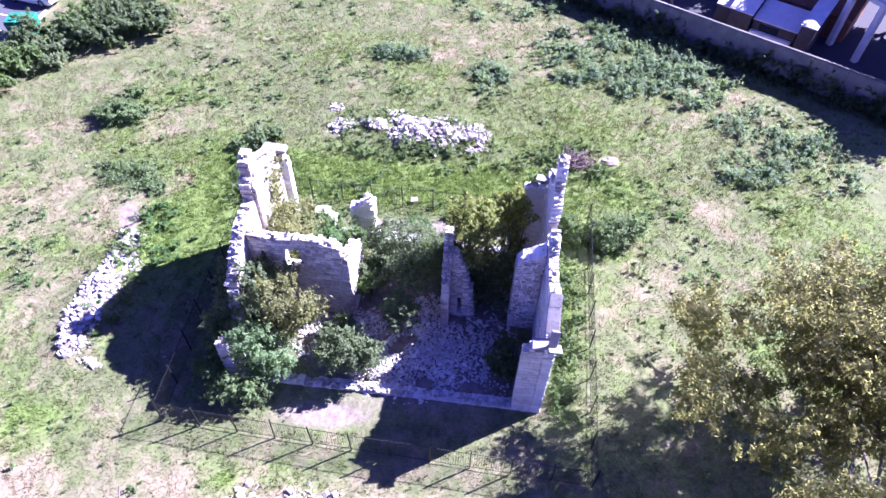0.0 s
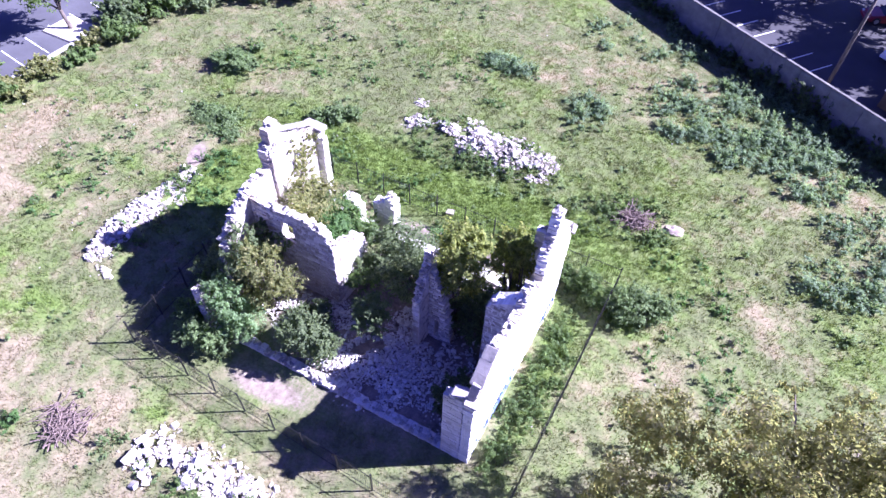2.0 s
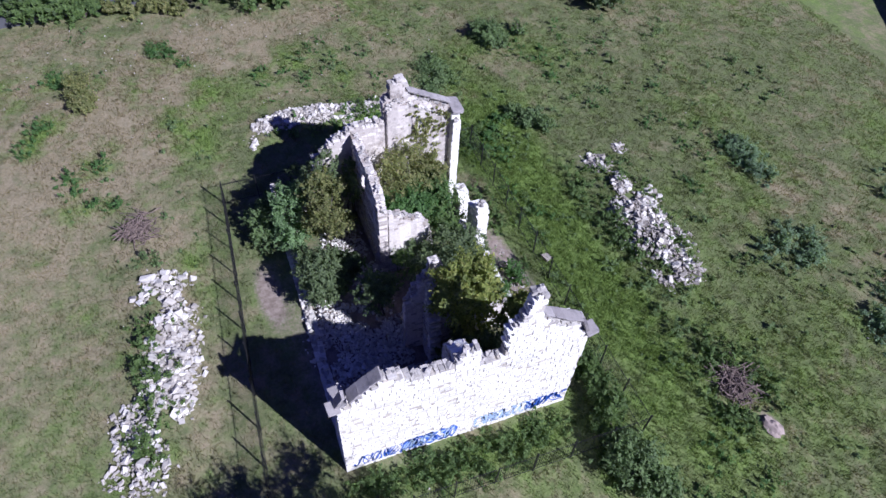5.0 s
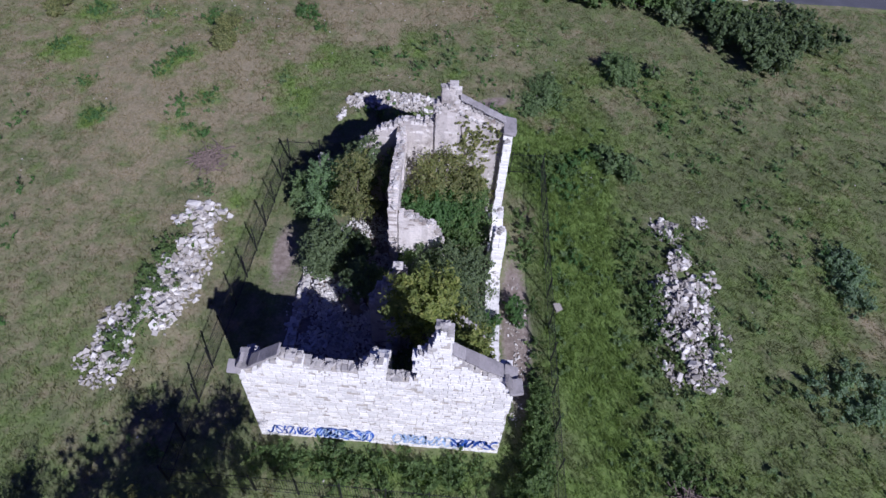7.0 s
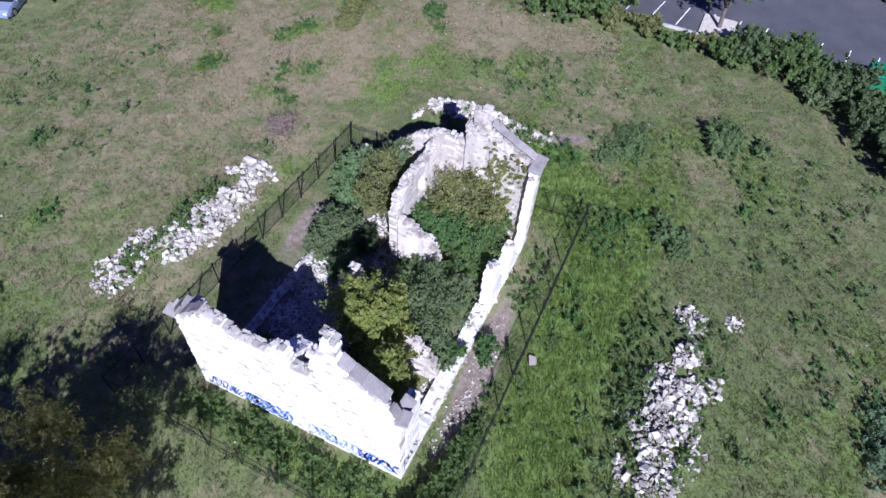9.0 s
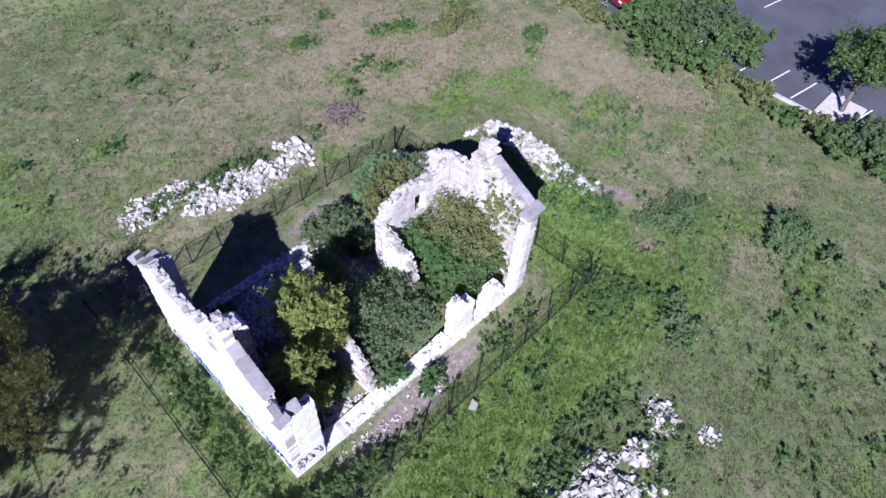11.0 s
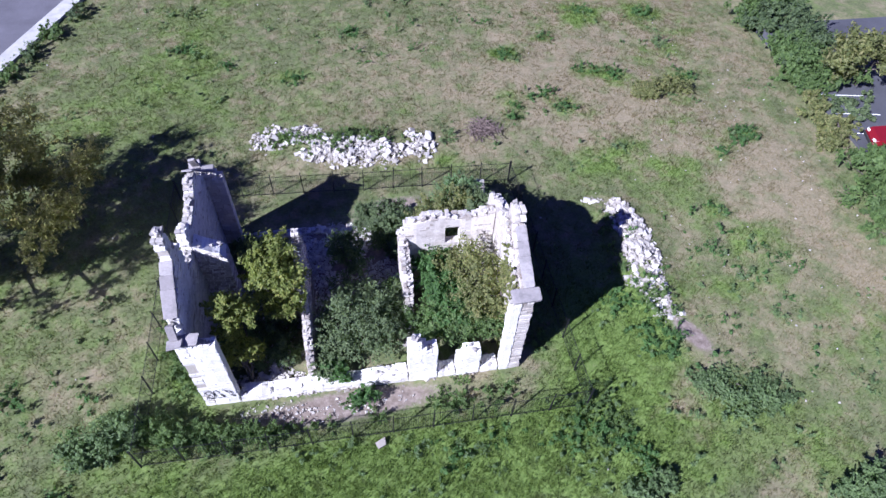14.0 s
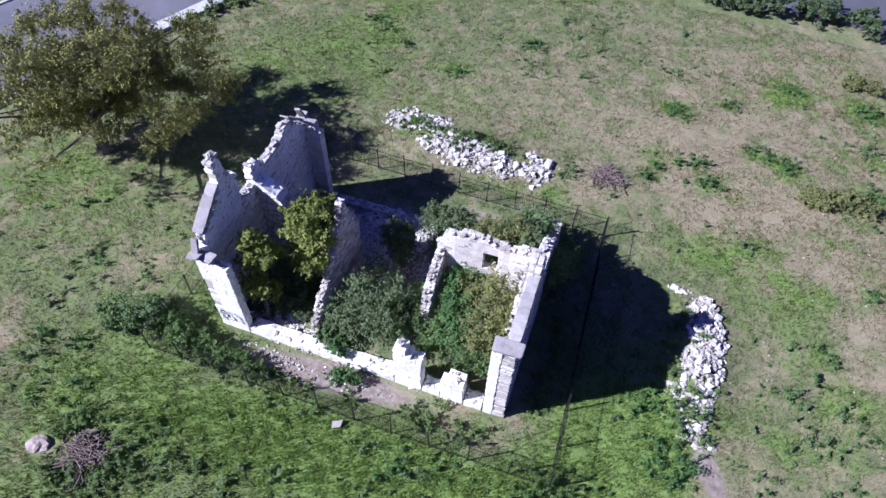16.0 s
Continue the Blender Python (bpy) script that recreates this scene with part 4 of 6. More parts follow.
heap("rubble_strip", "broken stone along the foot of the south wall",
     [(-5.0, 24.4, 1.5, 0.42, 150, 0.4), (-3.0, 24.45, 1.5, 0.4, 130, 0.35), (-1.0, 24.45, 1.4, 0.4, 120, 0.3), (0.8, 24.45, 1.0, 0.4, 80, 0.3), (-9.4, 24.3, 1.2, 0.5, 60, 0.2), (-7.2, 24.4, 1.2, 0.4, 50, 0.1), (-6.6, 22.4, 0.6, 0.8, 30, 0.3)], 35, 0.078, density=7.0)
heap("rubble_floor", "small broken stone littering the floor of the gable room",
     [(0.2, 22.9, 1.6, 1.0, 90, 0.25), (1.6, 21.4, 1.0, 1.2, 40, 0.2), (-0.8, 20.6, 0.7, 0.8, 30, 0.2), (0.4, 23.9, 1.8, 0.4, 70, 0.25)], 36, 0.075, density=4.0)
heap("rubble_strip", "dusty stone scattered on the bare strip by the wall",
     [(-4.6, 25.7, 1.8, 0.6, 36, 0.03), (-2.0, 25.8, 1.8, 0.6, 36, 0.03), (0.6, 25.7, 1.6, 0.5, 26, 0.03)], 37, 0.034, density=5.0)

# ---- iron fence ----
def fence(name, a, b, spans, seed, tall=1.65):
    """A run of black fence: posts, and panels of rails and thin bars."""
    rnd = random.Random(seed)
    a, b = Vector((*a, 0)), Vector((*b, 0))
    d = b - a
    turn = math.degrees(math.atan2(d.y, d.x))
    step = d.length / spans
    e = empty(name, pose(a.x, a.y, 0, 0, 0, turn), "black iron fence with thin bars round the ruin", "fence", "fence round the ruin")
    post = boxes("post", [(-0.024, 0.024, -0.024, 0.024, -0.2, tall + 0.08), (-0.03, 0.03, -0.03, 0.03, tall + 0.08, tall + 0.1)], IRON)
    bars = [(0.06 + i * 0.11 - 0.005, 0.06 + i * 0.11 + 0.005, -0.005, 0.005, 0.08, tall) for i in range(int((step - 0.1) / 0.11) + 1)]
    rail = boxes("rail", [(0.024, step - 0.024, -0.009, 0.009, 0, 0.022)], IRON)
    thin = boxes("bars", bars, IRON)
    for i in range(spans + 1):
        g = ground_z(*(a + d * i / spans).xy)
        p = part("post", post, e)
        p.matrix_basis = pose(i * step, 0, g, rnd.uniform(-1.5, 1.5), rnd.uniform(-1.5, 1.5), 0)
        if i < spans:
            g2 = ground_z(*(a + d * (i + 0.5) / spans).xy)
            q = part("bar_infill", thin, e, kind="stuff")
            q.matrix_basis = pose(i * step, 0, g2, rnd.uniform(-1, 1), 0, 0)
            for z in (0.14, tall - 0.14):
                part("rail", rail, e).matrix_basis = pose(i * step, 0, g2 + z)


FENCE = [(-14.1, 12.0), (5.75, 11.3), (6.0, 27.45), (-14.6, 27.35)]
fence("iron_fence", FENCE[0], FENCE[1], 11, 1)
fence("iron_fence", FENCE[1], FENCE[2], 9, 2)
fence("iron_fence", FENCE[2], FENCE[3], 11, 3)
fence("iron_fence", FENCE[3], FENCE[0], 8, 4)

# ---- shrubs and trees in and round the ruin ----
shrub("sapling", -0.6, 21.2, 0.1, [(0, 0, 6.1, 0.9, 0.9, 0.8), (0.3, -0.7, 5.5, 1.1, 1.0, 0.9), (-0.6, 0.4, 5.3, 1.0, 1.0, 0.9), (0.5, 0.7, 4.8, 1.0, 0.9, 0.9), (-0.1, -0.5, 4.3, 1.0, 1.0, 0.8), (-0.5, 1.0, 4.1, 0.8, 0.8, 0.7), (0.2, 0.2, 3.3, 0.9, 0.9, 0.7)], 15000, 0.085, LEAF_YELLOW, "yellow-green young tree growing inside the roofless ruin", "tree", seed=51)
shrub("sapling", 1.35, 23.1, 0.1, [(0, 0, 5.5, 0.65, 0.65, 0.6), (-0.5, 0.25, 5.0, 0.75, 0.7, 0.6), (0.45, -0.4, 4.9, 0.65, 0.65, 0.55), (0.1, 0.4, 4.4, 0.7, 0.6, 0.55), (-0.4, -0.4, 4.1, 0.6, 0.6, 0.5)], 7000, 0.083, LEAF_YELLOW, "slender yellow-green sapling beside the gable wall", "tree", seed=52)
shrub("sapling", 1.2, 23.75, 0.1, [(0.1, 0.1, 2.9, 0.8, 0.6, 0.7), (-0.3, -0.2, 2.3, 0.75, 0.6, 0.6), (0.5, -0.3, 2.0, 0.6, 0.6, 0.5)], 5200, 0.082, LEAF_YELLOW, "low yellow-green sapling at the south wall", "tree", seed=53)
shrub("shrub", -4.1, 22.4, 0.1, [(0, 0, 1.7, 1.4, 1.3, 0.9), (-0.9, 0.6, 1.3, 1.0, 1.0, 0.8), (0.9, 0.5, 1.2, 0.9, 1.0, 0.8), (0.3, -1.0, 1.4, 1.1, 1.0, 0.9), (-1.0, -0.7, 1.2, 1.0, 1.0, 0.8)], 16022, 0.076, LEAF_GREY, "dense grey-green shrub filling the middle room", seed=54, grow=1.25)
shrub("shrub", -2.3, 23.9, 0.1, [(0, 0, 0.8, 0.8, 0.6, 0.6), (-0.3, 0.2, 0.5, 0.8, 0.6, 0.4)], 3204, 0.068, LEAF_GREY, "grey-green bush against the partition", seed=55)
shrub("shrub", -9.8, 21.6, 0.1, [(0, 0, 3.4, 1.2, 1.3, 0.9), (-0.5, 0.9, 2.9, 1.0, 1.0, 0.9), (0.4, -0.9, 3.0, 1.0, 0.9, 0.9), (0, 0.3, 2.2, 1.4, 1.6, 0.9)], 9200, 0.072, LEAF_TAN, "tall olive-tan shrub in the walled room", seed=56, grow=1.1)
shrub("shrub", -8.4, 20.8, 0.1, [(0, 0, 2.0, 1.1, 1.1, 0.9), (-0.2, 1.2, 1.7, 1.1, 1.0, 0.9), (0.3, -0.6, 2.5, 0.8, 0.8, 0.7)], 10353, 0.076, LEAF_BRIGHT, "fresh green shrub against the inner wall", seed=57, grow=1.15)
shrub("shrub", -9.0, 23.1, 0.1, [(0, 0, 1.6, 1.3, 1.0, 0.9), (-1.2, -0.2, 1.6, 1.0, 0.9, 0.9), (1.1, -0.3, 1.4, 1.0, 0.9, 0.8)], 11832, 0.076, LEAF_MID, "green shrub behind the south piers", seed=58, grow=1.15)
shrub("shrub", -5.9, 15.6, 0.1, [(0, 0, 2.1, 1.2, 1.0, 0.9), (-0.9, 0.3, 1.8, 1.0, 1.0, 0.9), (0.9, 0.0, 1.8, 0.9, 0.9, 0.8), (0, 0.4, 1.1, 1.2, 1.0, 0.8)], 13804, 0.072, LEAF_GREY, "round grey-green shrub on the north side of the ruin", seed=59, grow=0.92)
shrub("shrub", -10.0, 15.1, 0.1, [(0, 0, 2.4, 1.1, 0.9, 1.0), (-0.9, 0.2, 1.9, 0.9, 0.9, 0.9), (0.8, 0.1, 1.7, 1.0, 0.8, 0.8), (0.2, 0, 1.0, 1.3, 0.9, 0.7), (-0.3, -0.3, 3.0, 0.7, 0.6, 0.6)], 9500, 0.07, LEAF_PALE, "feathery fresh green shrub in the collapsed north corner", seed=60)
shrub("shrub", -9.3, 16.9, 0.1, [(0, 0, 3.4, 0.9, 0.8, 0.7), (0.8, 0.2, 2.8, 0.9, 0.8, 0.7), (-0.8, 0.3, 2.7, 0.8, 0.8, 0.7), (0.2, 0, 1.9, 1.0, 0.9, 0.8)], 8874, 0.068, LEAF_TAN, "olive shrub with pale stems by the inner wall", seed=61, grow=1.15, stems=9)
shrub("shrub", -3.7, 18.2, 0.1, [(0, 0, 2.6, 0.8, 0.8, 0.7), (0.3, -0.5, 2.0, 0.8, 0.8, 0.7), (-0.5, 0.3, 1.7, 0.8, 0.8, 0.7)], 5669, 0.076, LEAF_DARK, "dark leaning shrub in the shaded room", seed=62, grow=1.0)
shrub("shrub", -6.0, 20.6, 0.1, [(0, 0, 1.2, 0.8, 1.0, 0.7), (0.2, 0.9, 1.0, 0.8, 0.8, 0.6)], 4437, 0.068, LEAF_MID, "green bush beside the collapsed wall", seed=63)
shrub("shrub", 1.6, 16.9, 0.1, [(0, 0, 1.1, 0.9, 1.1, 0.8), (0.1, -0.8, 0.8, 0.7, 0.7, 0.6)], 4683, 0.076, LEAF_DARK, "dark bush in the shade of the gable wall", seed=64)
shrub("shrub", 0.6, 20.9, 0.1, [(0, 0, 1.3, 1.2, 1.2, 0.9), (0.8, 1.2, 1.2, 1.0, 1.0, 0.8)], 6409, 0.076, LEAF_DARK, "dark bush under the saplings", seed=65, grow=1.1)
shrub("shrub", 0.2, 22.6, 0.1, [(0, 0, 0.7, 1.0, 0.9, 0.6), (-0.9, 0.3, 0.6, 0.8, 0.8, 0.5), (0.9, 0.4, 0.6, 0.8, 0.8, 0.5), (-0.6, -1.2, 0.7, 0.8, 0.8, 0.6)], 7000, 0.07, LEAF_DARK, "low dark undergrowth on the floor of the gable room", seed=90)
shrub("shrub", -2.6, 24.2, 0.1, [(0, 0, 0.7, 0.6, 0.5, 0.5), (-0.5, 0.2, 0.5, 0.5, 0.4, 0.4)], 2400, 0.066, LEAF_BRIGHT, "small fresh green bush on the south footing", seed=92)
shrub("shrub", -12.6, 15.9, 0.1, [(0, 0, 1.0, 0.8, 1.0, 0.8), (0.1, -1.2, 0.8, 0.7, 0.8, 0.6)], 4683, 0.072, LEAF_MID, "green bush outside the broken corner", seed=66)
shrub("shrub", -4.2, 25.6, 0.0, [(0, 0, 0.5, 0.6, 0.5, 0.45), (0.6, 0.2, 0.4, 0.5, 0.4, 0.35)], 2465, 0.068, LEAF_BRIGHT, "small green bush at the foot of the south wall", seed=67)
shrub("shrub", 7.7, 26.2, 0.0, [(0, 0, 0.9, 1.3, 1.0, 0.8), (-1.0, -0.4, 0.8, 0.9, 0.8, 0.7), (0.8, 0.5, 0.7, 0.9, 0.7, 0.6)], 9367, 0.076, LEAF_FIELD, "low wide green shrub beside the fence corner", seed=68)
shrub("shrub", -26.2, 33.2, 0.0, [(0, 0, 0.5, 1.2, 1.0, 0.6), (-0.9, 0.5, 0.45, 0.9, 0.9, 0.5), (1.1, 0.3, 0.35, 1.0, 0.9, 0.4), (0.3, 0.9, 0.3, 0.9, 0.8, 0.4)], 10353, 0.084, LEAF_FIELD, "tall tussock of green grass in the field", seed=69)
shrub("shrub", -26.1, 36.2, 0.0, [(0, 0, 0.4, 0.8, 0.6, 0.5)], 900, 0.10, LEAF_FIELD, "small green tussock in the field", seed=70)
shrub("shrub", -15.8, 32.0, 0.0, [(0, 0, 0.35, 0.9, 0.7, 0.4), (0.9, 0.8, 0.3, 0.7, 0.6, 0.35), (-1.0, -0.6, 0.3, 0.6, 0.6, 0.35), (-0.3, 1.0, 0.25, 0.6, 0.5, 0.3)], 7395, 0.076, LEAF_FIELD, "low green weedy shrub in the field", seed=71)
shrub("shrub", -26.9, 4.3, ground_z(-26.9, 4.3), [(0, 0, 0.5, 1.5, 0.8, 0.5), (1.0, 0.3, 0.4, 1.0, 0.7, 0.4)], 5916, 0.076, LEAF_TAN, "low olive bush in the dry grass", seed=72)

shrub("shrub", -6.9, 17.3, 0.1, [(0, 0, 1.2, 1.1, 1.0, 0.8), (0.6, 0.4, 1.6, 0.8, 0.8, 0.7)], 4420, 0.076, LEAF_DARK, "dark shrub among fallen stones", seed=74, grow=0.7)
shrub("shrub", -11.2, 13.6, 0.0, [(0, 0, 0.9, 1.1, 0.8, 0.7), (1.2, 0.1, 0.8, 1.0, 0.7, 0.6), (-0.9, 0.4, 0.7, 0.8, 0.7, 0.6)], 5100, 0.076, LEAF_FIELD, "green bush between fence and ruin", seed=75)
shrub("shrub", -10.6, 16.7, 0.1, [(0, 0, 3.6, 0.7, 0.8, 0.9), (-0.3, 0.8, 4.3, 0.6, 0.7, 0.8), (0.5, 0.9, 3.4, 0.7, 0.7, 0.8), (0, 0.2, 2.2, 0.8, 0.9, 0.8)], 5200, 0.072, LEAF_GREY, "tall grey-green shrub against the broken gable", seed=86, stems=7)
shrub("shrub", -11.9, 17.2, 0.1, [(0, 0, 2.6, 0.9, 0.9, 1.0), (-0.2, 0.9, 3.4, 0.8, 0.8, 0.9), (-0.6, -0.5, 2.0, 0.9, 0.9, 0.9), (0.1, 0.2, 1.1, 1.0, 1.1, 0.8)], 8200, 0.074, LEAF_GREY, "grey-green shrub growing through the broken gable", seed=89, stems=7)
shrub("shrub", 4.3, 26.5, 0.0, [(0, 0, 0.6, 1.1, 0.7, 0.6), (-1.2, 0.1, 0.5, 1.0, 0.6, 0.5), (1.0, -0.5, 0.6, 0.8, 0.8, 0.6)], 6500, 0.07, LEAF_MID, "rambling green weeds grown through the fence corner", seed=93, stems=4)
shrub("shrub", 1.6, 26.7, 0.0, [(0, 0, 0.4, 1.2, 0.5, 0.4), (-1.2, 0.1, 0.35, 0.9, 0.5, 0.35), (1.1, 0.1, 0.45, 0.8, 0.5, 0.4)], 5000, 0.066, LEAF_MID, "low green weeds along the inside of the fence", seed=94, stems=3)
shrub("creeper", -10.95, 23.2, 0.0, [(0, 0.3, 1.4, 0.25, 0.7, 0.9), (-0.1, 0.0, 3.0, 0.2, 0.8, 1.0), (-0.12, -0.4, 4.5, 0.18, 0.6, 0.9), (-0.12, 0.6, 4.6, 0.18, 0.5, 0.8), (-0.1, -1.0, 6.2, 0.15, 0.5, 0.7), (-0.1, 0.2, 6.0, 0.15, 0.5, 0.6), (-0.1, -0.6, 5.2, 0.2, 0.8, 0.7), (-0.1, 0.6, 5.6, 0.18, 0.6, 0.6)], 7200, 0.07, LEAF_TAN, "olive creeper climbing the inside of the gable", "creeper", seed=76)
shrub("creeper", -10.5, 18.6, 0.0, [(0, 0, 3.9, 0.7, 0.3, 0.7), (0.7, -0.1, 3.2, 0.8, 0.35, 0.7), (-0.4, -0.1, 2.6, 0.7, 0.35, 0.8), (1.4, 0, 4.2, 0.5, 0.25, 0.5)], 3600, 0.07, LEAF_GREY, "grey-green creeper over the inner wall", "creeper", seed=77)
shrub("tussock", -22.5, 27.5, 0.0, [(0, 0, 0.12, 1.8, 1.3, 0.3), (-1.4, 0.6, 0.1, 1.2, 1.0, 0.25), (1.3, -0.4, 0.1, 1.1, 0.9, 0.25)], 7500, 0.075, LEAF_FIELD, "wide low tussock of green grass", "tussock", seed=78, stems=2)
shrub("shrub", -28.3, 4.1, ground_z(-28.3, 4.1), [(0, 0, 0.5, 0.9, 0.7, 0.5), (-0.7, 0.3, 0.4, 0.7, 0.6, 0.4)], 3600, 0.076, LEAF_TAN, "straggly olive bush in dry grass", seed=79)
shrub("shrub", -29.7, -9.4, ground_z(-29.7, -9.4), [(0, 0, 0.5, 1.2, 0.7, 0.5), (1.0, 0.1, 0.4, 0.8, 0.6, 0.4)], 3600, 0.08, LEAF_TAN, "straggly olive bush at the field's edge", seed=80)
big_tree("tree", 17.4, 16.2, 3.0, (-1.0, -0.8, 5.7, 8.2, 7.4, 3.2), 155000, 0.078, LEAF_OLIVE, "spreading olive-green tree with a dark forked trunk", 81, limbs=14, girth=0.38, nlump=230, lump=(0.42, 0.95), spread=(0.25, 1.0))


# ---- weeds ----
def weeds(name, spots, size, mat, label, seed, wide=(0.22, 0.5), each=90):
    rng = np.random.default_rng(seed)
    blobs = []
    for x, y, rx, ry, count in spots:
        for _ in range(count):
            a, r = rng.uniform(0, 2 * math.pi), rng.random() ** 0.5
            px, py = x + rx * r * math.cos(a), y + ry * r * math.sin(a)
            s = rng.uniform(*wide)
            blobs.append((px, py, ground_z(px, py) + s * 0.35, s, s, s * 0.65))
    v = leaves(rng, blobs, len(blobs) * each, size * 0.8, fill=0.8)
    return tagged(new(name, quick_mesh(name, v, np.arange(len(v)), 4, mat)), label, "weeds", kind="stuff")


weeds("weed_patch", [(9.5, 44.5, 6.2, 4.0, 135), (13.5, 43.5, 4.2, 3.6, 90), (14.8, 47.6, 2.2, 1.6, 30), (-8.0, 44.0, 2.6, 0.9, 35), (-0.6, 41.5, 1.6, 2.4, 30), (19, 38.5, 3.8, 3.2, 46), (21.2, 35, 2.8, 3.0, 34), (5, 47.5, 3, 2, 40), (17, 34, 2, 2, 30), (10, 50, 3, 1.5, 40), (0, 53, 5, 3, 30)], 0.10, LEAF_WEED, "blue-green leafy weeds in patches over the field", 91, (0.26, 0.66), 210)
weeds("weed_patch", [(6.7, 25.5, 0.9, 0.9, 14), (4.7, 19, 0.8, 3.5, 45), (4.6, 23, 0.8, 2, 24), (3.9, 17, 0.4, 2, 10), (-9.6, 26.1, 2.5, 0.7, 24), (-2, 26.6, 3, 0.4, 16), (3, 26.6, 2, 0.8, 26), (-13.0, 21, 0.7, 3, 30), (5.4, 34.3, 1.7, 0.9, 30), (6.9, 32.3, 1.0, 0.7, 14), (3.8, 33.2, 1.2, 1.0, 20), (6.0, 31.6, 1.6, 0.6, 16), (4.4, 15.5, 0.5, 1.4, 16), (4.9, 20.5, 0.7, 2.5, 24), (-15, 27.6, 2, 1.6, 30), (-7, 32.4, 4.5, 0.7, 50), (2.5, 32, 3, 1.5, 40), (-3.9, 7.2, 2.2, 0.5, 30), (-0.6, 6.9, 1.2, 0.6, 20), (-6.5, 7.6, 1.5, 0.8, 16), (-2.4, 8.0, 1.5, 0.8, 14), (-5.5, 33.4, 4.5, 0.5, 40), (-5.0, 35.6, 5.0, 0.6, 30), (-10, 34.5, 1.5, 1.2, 16), (-20.0, 22, 1.2, 1.5, 16), (-19.0, 18, 0.5, 3, 12)], 0.085, LEAF_MID, "green leafy weeds along fence, walls and heaps", 92)
weeds("weed_patch", [(-17.06, -1.2, 0.8, 0.5, 9), (-20.4, -3.2, 0.6, 0.4, 6), (-24.5, -6.9, 1.0, 0.7, 12), (-22.3, 1.2, 0.9, 0.5, 9), (-18.4, 3.8, 1.2, 0.6, 10), (-19.7, 5.2, 1.1, 0.6, 9), (-24, 2, 1.1, 0.7, 10), (-29.8, -6.4, 1.0, 0.6, 9), (-29.6, 2.5, 0.9, 0.6, 8), (-16, 5.5, 0.6, 1.3, 8), (-31.4, 9.7, 1.2, 0.9, 18), (-19.4, 24.4, 1.0, 1.0, 22), (-18.0, 21.8, 0.8, 1.0, 14), (-26.4, 16.1, 0.5, 0.4, 4), (-29, 11.1, 0.5, 0.5, 5), (-13.5, 28.6, 2.2, 1.0, 20), (-8, 28.6, 2.5, 0.9, 14), (-16, 30, 1.5, 1.0, 14), (3.7, -2, 0.7, 0.4, 5), (7.4, -4.2, 0.9, 0.6, 8), (-1, 0, 0.7, 0.5, 6), (-5.2, -5.2, 0.6, 0.4, 5), (-24, 22, 6, 6, 34), (-22, 38, 6, 4, 34), (-12, 41, 8, 3, 30), (10, 30, 3, 2, 24), (11, 26, 3, 4, 26), (-10, -4, 8, 4, 16)], 0.085, LEAF_BRIGHT, "scattered fresh green weeds in the grass", 93)


def field_weeds():
    """Small dark clumps thinly over the whole field, denser in drifts."""
    rng = np.random.default_rng(97)
    x, y = rng.uniform(-36, 20, 5200), rng.uniform(-12, 52, 5200)
    dry, lush, bare = fields(x, y)
    m = free_of(x, y) & (bare < 0.3) & (fbm(x * 0.22, y * 0.22, 98) + 0.25 * lush - 0.25 * dry + 0.15 * rng.random(5200) > 0.62)
    x, y = x[m], y[m]
    s = 0.10 * np.exp(np.abs(rng.normal(0, 0.6, len(x)))).clip(0, 4.5)
    blobs = np.stack([x, y, height(x, y) + s * 0.3, s * 1.3, s * 1.3, s * 0.7], 1)
    v = leaves(rng, blobs, len(blobs) * 34, 0.07, fill=0.75)
    return tagged(new("weed_patch", quick_mesh("weed_patch", v, np.arange(len(v)), 4, LEAF_FIELD)), "small leafy weed clumps thinly over the whole field", "weeds", kind="stuff")


field_weeds()


# ---- scattered small stones ----
def specks():
    rnd = random.Random(95)
    stones = []
    for _ in range(190):
        if rnd.random() < 0.6:
            x, y = rnd.gauss(-30, 4.5), rnd.gauss(12, 9)
        else:
            x, y = rnd.uniform(-34, 18), rnd.uniform(-10, 50)
        if x < -37 or (-13 < x < 5 and 13 < y < 26):
            continue
        k = rnd.uniform(0.03, 0.075)
        stones.append((rnd.randrange(14), pose(x, y, ground_z(x, y) + k * 0.2 + 0.02, rnd.uniform(-30, 30), rnd.uniform(-30, 30), rnd.uniform(0, 360)) @ Matrix.Diagonal((k * 1.3, k, k * 0.7, 1))))
    tagged(new("scattered_stones", joined_blocks("scattered_stones", LUMPS, stones, RUBBLE)), "small pale stones scattered over the field", "stones", kind="stuff")


specks()


# ---- brush piles ----
def brush_pile(x, y, seed, label):
    rng = np.random.default_rng(seed)
    e = empty("brush_pile", (x, y, ground_z(x, y)), label, "brush pile")
    kinds = []
    for _ in range(12):
        h = rng.uniform(0.35, 0.85)
        v, f = tube([(-h, 0, 0), (-h * 0.3, rng.normal(0, 0.06), rng.normal(0, 0.04)), (h * 0.3, rng.normal(0, 0.08), rng.normal(0, 0.05)), (h, rng.normal(0, 0.1), 0)], [0.032, 0.027, 0.02, 0.008], 5)
        kinds.append(mesh_of("branch", v, f, TWIG))
    for k in range(130):
        b = part("branch", kinds[k % 12], e)
        b.matrix_basis = pose(rng.normal(0, 0.5), rng.normal(0, 0.4), rng.uniform(0.03, 0.38), 0, rng.normal(0, 10), rng.uniform(0, 360))
    return e


